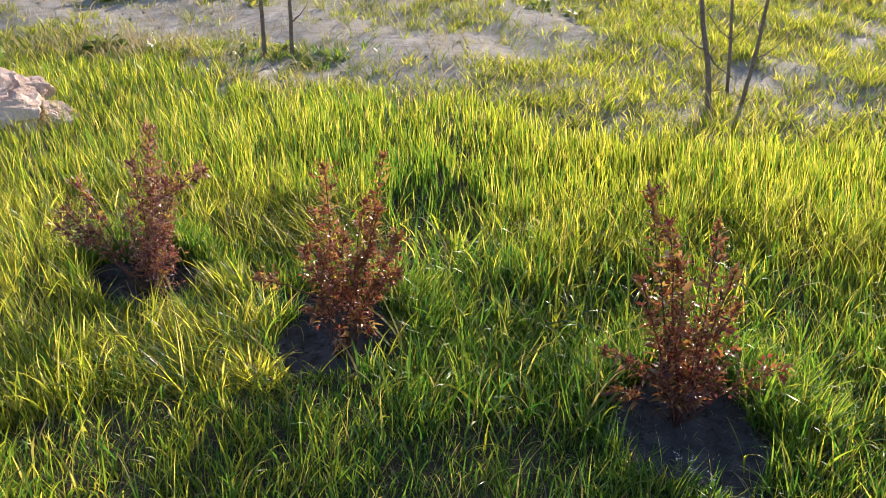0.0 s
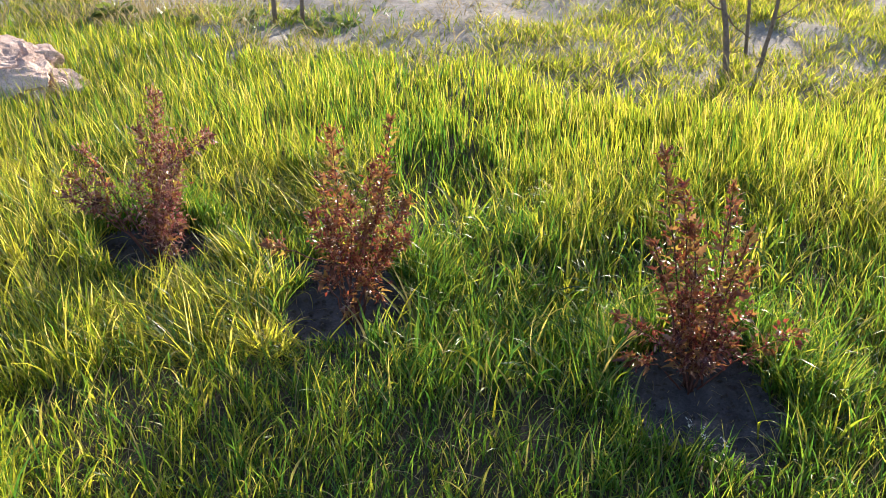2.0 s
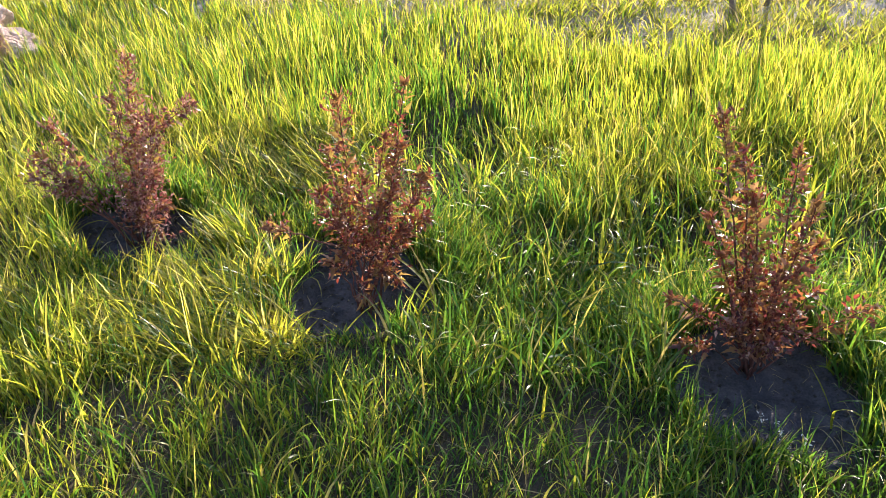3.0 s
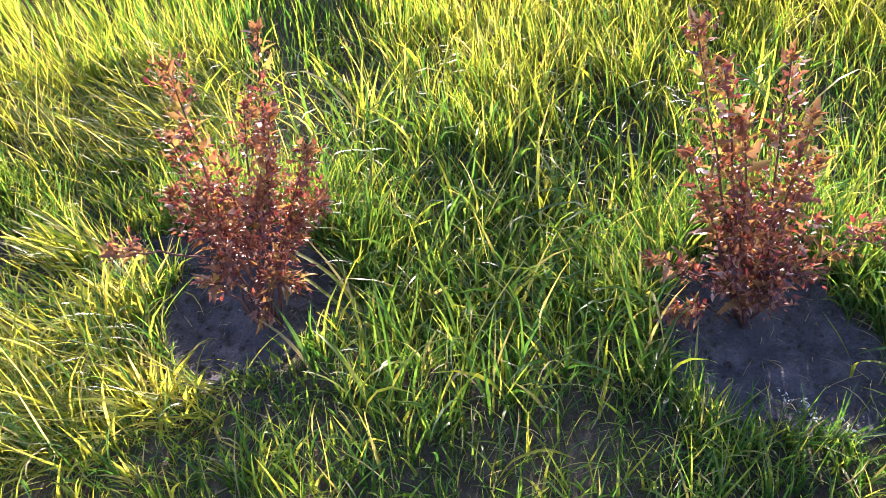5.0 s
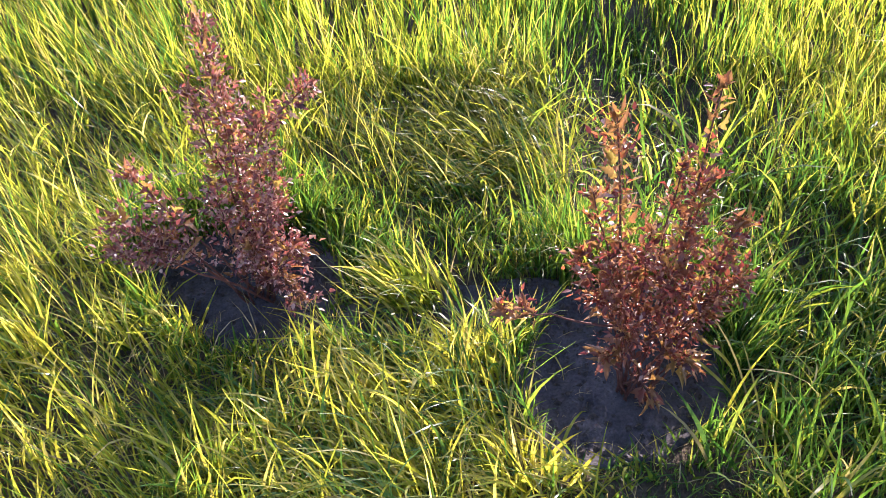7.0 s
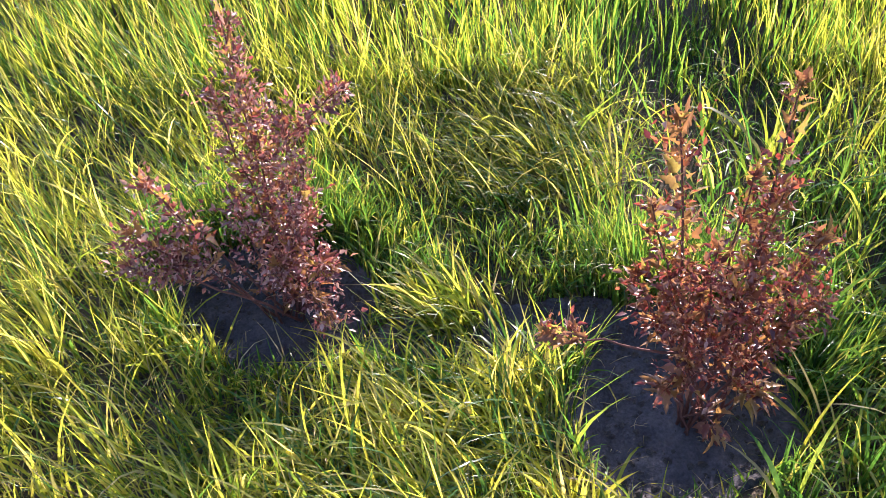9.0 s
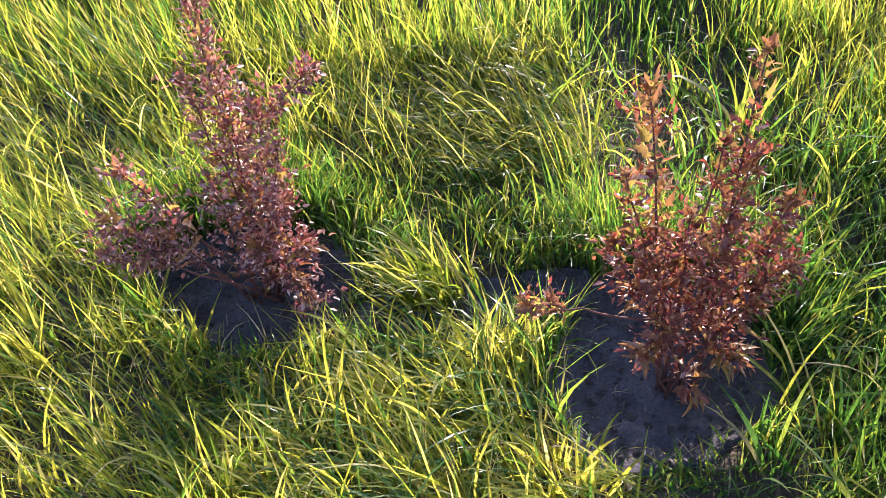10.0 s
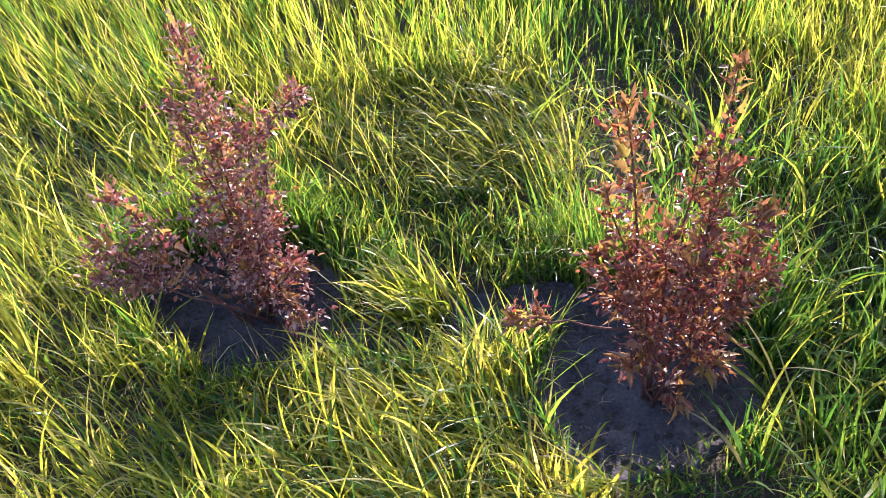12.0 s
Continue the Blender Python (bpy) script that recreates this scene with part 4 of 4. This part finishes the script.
sapling(gz(-1.62, 4.05), [
    ([gz(-1.62, 4.05, -0.03), gz(-1.63, 4.05, 0.6), gz(-1.65, 4.06, 1.2), gz(-1.65, 4.1, 2.2)], 0.02, twig_set(rs, 0.62, 1.0, 7, 0.4)),
], "slender straight sapling stem standing in grass", 41, 90)
sapling(gz(-1.43, 4.18), [
    ([gz(-1.43, 4.18, -0.03), gz(-1.43, 4.18, 0.6), gz(-1.42, 4.18, 1.2), gz(-1.4, 4.2, 2.3)], 0.019,
     [(0.24, (0.7, 0.0, 0.75), 0.22)] + twig_set(rs, 0.62, 1.0, 7, 0.4)),
], "slender straight sapling stem with a low side twig", 43, 90)
for leaf_at, size in (((-1.69, 4.0, 0.86), 0.07), ((-1.66, 4.02, 0.80), 0.055)):
    lf = part("leaf", lobed_leaf("yellow_leaf", 0.3, 0.3), YELLOW_LEAF, bpy.data.objects["sapling.001"], "yellow drooping leaf")
    lf.matrix_local = leaf_pose(Vector(leaf_at) - bpy.data.objects["sapling.001"].location, (-0.4, -0.3, -0.8), size, rs)
for leaf_at, size in (((-1.17, 4.16, 0.90), 0.07), ((-1.13, 4.15, 0.86), 0.06)):
    lf = part("leaf", lobed_leaf("yellow_leaf", 0.3, 0.3), YELLOW_LEAF, bpy.data.objects["sapling.002"], "yellow drooping leaf")
    lf.matrix_local = leaf_pose(Vector(leaf_at) - bpy.data.objects["sapling.002"].location, (0.4, -0.3, -0.8), size, rs)


# ---- small things ----
def broad_leaf(fold, wide):
    verts, faces = [], []
    for s, w in ((0, 0.05), (0.25, 0.8), (0.5, 1.0), (0.75, 0.7), (1.0, 0.05)):
        z = 0.25 * s - 0.45 * s * s
        verts += [(s, 0, z), (s, w * wide, z + fold * w * wide), (s, -w * wide, z + fold * w * wide)]
    for i in range(4):
        o = 3 * i
        faces += [(o, o + 3, o + 4, o + 1), (o + 3, o, o + 2, o + 5)]
    return smooth(mesh_from("weed_leaf", verts, faces))


WEED_LEAVES = [broad_leaf(0.3, 0.26), broad_leaf(0.15, 0.34), broad_leaf(0.5, 0.2)]
for me in WEED_LEAVES:
    me.materials.append(WEED_LEAF)


def weed_clump(x, y, size, count, seed):
    """A rosette of broad leaves on short stalks."""
    rnd = random.Random(seed)
    root = new("weed_clump")
    root.location = gz(x, y, -0.005)
    for k in range(count):
        a, up = 2.4 * k + rnd.uniform(-0.3, 0.3), rnd.uniform(0.1, 1.3)
        d = Vector((math.cos(a), math.sin(a), up)).normalized()
        foot = d * size * rnd.uniform(0.0, 0.9) * Vector((1, 1, 1)).length / 1.7
        foot.z = max(foot.z, 0.004)
        lf = part("leaf", rnd.choice(WEED_LEAVES), None, root)
        lf.matrix_local = leaf_pose(foot, d + Vector((0, 0, -0.2)), size * rnd.uniform(0.6, 1.2), rnd)
    return tagged(root, "low broad-leaved dark green weed in pale dirt", "weed", group="broad-leaved weeds")


for k, (x, y, size, count) in enumerate([(-1.85, 4.1, 0.09, 26), (-1.3, 4.0, 0.1, 30), (-1.08, 4.15, 0.09, 24), (-1.55, 4.35, 0.08, 20), (-2.1, 4.3, 0.07, 16),
                                         (-3.9, 6.1, 0.16, 34), (-3.5, 6.15, 0.16, 34), (-3.15, 6.2, 0.14, 28), (-2.7, 6.2, 0.13, 26), (-2.3, 5.9, 0.1, 20),
                                         (-3.0, 4.05, 0.12, 26), (-2.6, 4.0, 0.1, 22), (-2.3, 3.85, 0.09, 18), (0.55, 6.1, 0.1, 22), (0.9, 5.9, 0.1, 20)]):
    weed_clump(x, y, size, count, 60 + k)


def long_blade(points, width, mat, label):
    """One long folded grass blade lying over the soil."""
    pts = [Vector(p) for p in points]
    fine = []
    for i in range(len(pts) - 1):
        for k in range(4):
            fine.append(pts[i].lerp(pts[i + 1], k / 4))
    fine.append(pts[-1])
    for _ in range(2):
        fine = [fine[0]] + [(fine[i - 1] + fine[i] * 2 + fine[i + 1]) / 4 for i in range(1, len(fine) - 1)] + [fine[-1]]
    verts, faces = [], []
    m = len(fine)
    for i, p in enumerate(fine):
        d = (fine[min(i + 1, m - 1)] - fine[max(i - 1, 0)]).normalized()
        u = d.cross(Vector((0.1, 0.2, 1))).normalized()
        w = width * min(1.0, 0.25 + 3 * (1 - i / (m - 1))) * (0.6 + 0.4 * min(1, i / 4)) / 2
        w = w if i < m - 1 else width * 0.05
        verts += [p, p + u * w + Vector((0, 0, w * 0.4)), p - u * w + Vector((0, 0, w * 0.4))]
    for i in range(m - 1):
        o = 3 * i
        faces += [(o, o + 3, o + 4, o + 1), (o + 3, o, o + 2, o + 5)]
    ob = new("grass_blade", smooth(mesh_from("grass_blade", verts, faces)))
    ob.data.materials.append(mat)
    return tagged(ob, label, "grass blade", group="single long blades")


long_blade([gz(0.23, 0.07, -0.01), (0.19, 0.11, 0.03), (0.11, 0.18, 0.07), (0.0, 0.27, 0.08)], 0.014, GRASS_PALE, "long pale grass blade bent over dark soil")
long_blade([gz(0.22, 0.02, -0.01), (0.18, 0.06, -0.01), (0.12, 0.12, 0.02), (0.04, 0.2, 0.04)], 0.012, GRASS_PALE, "long pale grass blade bent over dark soil")
long_blade([gz(-0.68, 0.13, -0.01), gz(-0.74, 0.2, 0.08), gz(-0.85, 0.29, 0.12), gz(-1.0, 0.39, 0.10)], 0.007, GRASS_PALE, "long pale grass blade bent over dark soil")
long_blade([gz(-0.6, 0.1, -0.01), gz(-0.68, 0.16, 0.08), gz(-0.85, 0.24, 0.10), gz(-1.05, 0.28, 0.06)], 0.006, GRASS_PALE, "long pale grass blade bent over dark soil")
long_blade([gz(1.46, -0.36, -0.01), gz(1.45, -0.36, 0.07), gz(1.42, -0.31, 0.13), gz(1.39, -0.27, 0.17)], 0.006, GRASS, "single upright grass blade beside dark soil")
long_blade([gz(1.46, -0.36, -0.01), gz(1.445, -0.37, 0.09), gz(1.48, -0.41, 0.11), gz(1.54, -0.45, 0.06)], 0.010, GRASS, "single upright grass blade beside dark soil")
long_blade([gz(0.50, -0.52, -0.01), gz(0.54, -0.51, 0.06), gz(0.62, -0.52, 0.10), gz(0.68, -0.55, 0.09)], 0.010, GRASS_PALE, "long pale grass blade arching over shaded grass")
long_blade([gz(0.52, -0.30, -0.01), gz(0.50, -0.28, 0.05), gz(0.46, -0.26, 0.09), gz(0.40, -0.31, 0.05)], 0.009, STRAW, "dry bleached grass blade among green grass")


def white_weed(x, y, seed):
    """A small weed with pale flower heads."""
    rnd = random.Random(seed)
    root = new("flowering_weed")
    root.location = gz(x, y, -0.004)
    for k in range(4):
        tip = Vector((rnd.uniform(-0.06, 0.06), rnd.uniform(-0.04, 0.04), rnd.uniform(0.07, 0.13)))
        stem = part("stem", tube(arc((0, 0, 0), tip, 0.0, 0.003, rnd, 6), [0.0018 - 0.0002 * i for i in range(6)], 5), GREEN_STEM, root)
        for j in range(4):
            p = tip * (0.3 + 0.17 * j)
            lf = part("leaf", WEED_LEAVES[2], None, stem)
            lf.matrix_local = leaf_pose(p, (rnd.gauss(0, 1), rnd.gauss(0, 1), 0.4), 0.022, rnd)
        part("flower", small_leaves([tip + Vector((rnd.gauss(0, 0.006), rnd.gauss(0, 0.006), rnd.gauss(0, 0.005))) for _ in range(7)], 0.009, rnd), PETAL, stem, "tiny white flower head")
    return tagged(root, "small green weed with tiny white flowers on dark soil", "weed", group="flowering weeds")


white_weed(1.20, -0.50, 5)
white_weed(1.29, -0.56, 8)


def crumbs(key, count, seed):
    """Clods and crumbs of earth lying in a basin."""
    rnd = random.Random(seed)
    cx, cy, rx, ry = BASINS[key]
    verts, faces = [], []
    for _ in range(count):
        a, r = rnd.uniform(0, 6.28), math.sqrt(rnd.random()) * 1.0
        x, y, size = cx + rx * r * math.cos(a), cy + ry * r * math.sin(a), 0.0025 + 0.009 * rnd.random() ** 3
        c = Vector(gz(x, y, 0.008 + 0.009 * r * r + size * 0.3))
        o = len(verts)
        ring = [c + Vector((math.cos(b) * size * rnd.uniform(0.7, 1.2), math.sin(b) * size * rnd.uniform(0.7, 1.2), rnd.uniform(-0.3, 0.3) * size)) for b in (0, 1.05, 2.1, 3.14, 4.2, 5.2)]
        verts += [c + Vector((0, 0, size * 0.8)), c - Vector((0, 0, size * 0.8))] + ring
        for i in range(6):
            j = (i + 1) % 6
            faces += [(o, o + 2 + i, o + 2 + j), (o + 1, o + 2 + j, o + 2 + i)]
    ob = new("soil_crumbs", mesh_from("soil_crumbs", verts, faces))
    ob.data.materials.append(CLOD)
    return tagged(ob, "dark crumbs and clods of loose soil", "soil", kind="stuff")


for n, key in enumerate(BASINS):
    crumbs(key, 420, 80 + n)


def soil_litter(count, seed):
    """Bits of dry straw strewn over the bare soil."""
    g = np.random.default_rng(seed)
    a, d = g.uniform(0, 6.28, count), np.sqrt(g.random(count)) * 0.95
    which = np.array([BASINS[k] for k in g.choice(["middle", "far", "near"], count)])
    x, y = which[:, 0] + which[:, 2] * d * np.cos(a), which[:, 1] + which[:, 3] * d * np.sin(a)
    ob = blades("soil_litter", STRAW, x, y, g.uniform(0.015, 0.07, count), g.uniform(0, 6.28, count), g.uniform(50, 84, count), g.uniform(0, 30, count), g.uniform(0.0012, 0.003, count),
                "bits of dry straw strewn over dark soil", g, 3)
    ob.location.z = 0.02
    return ob


soil_litter(150, 91)
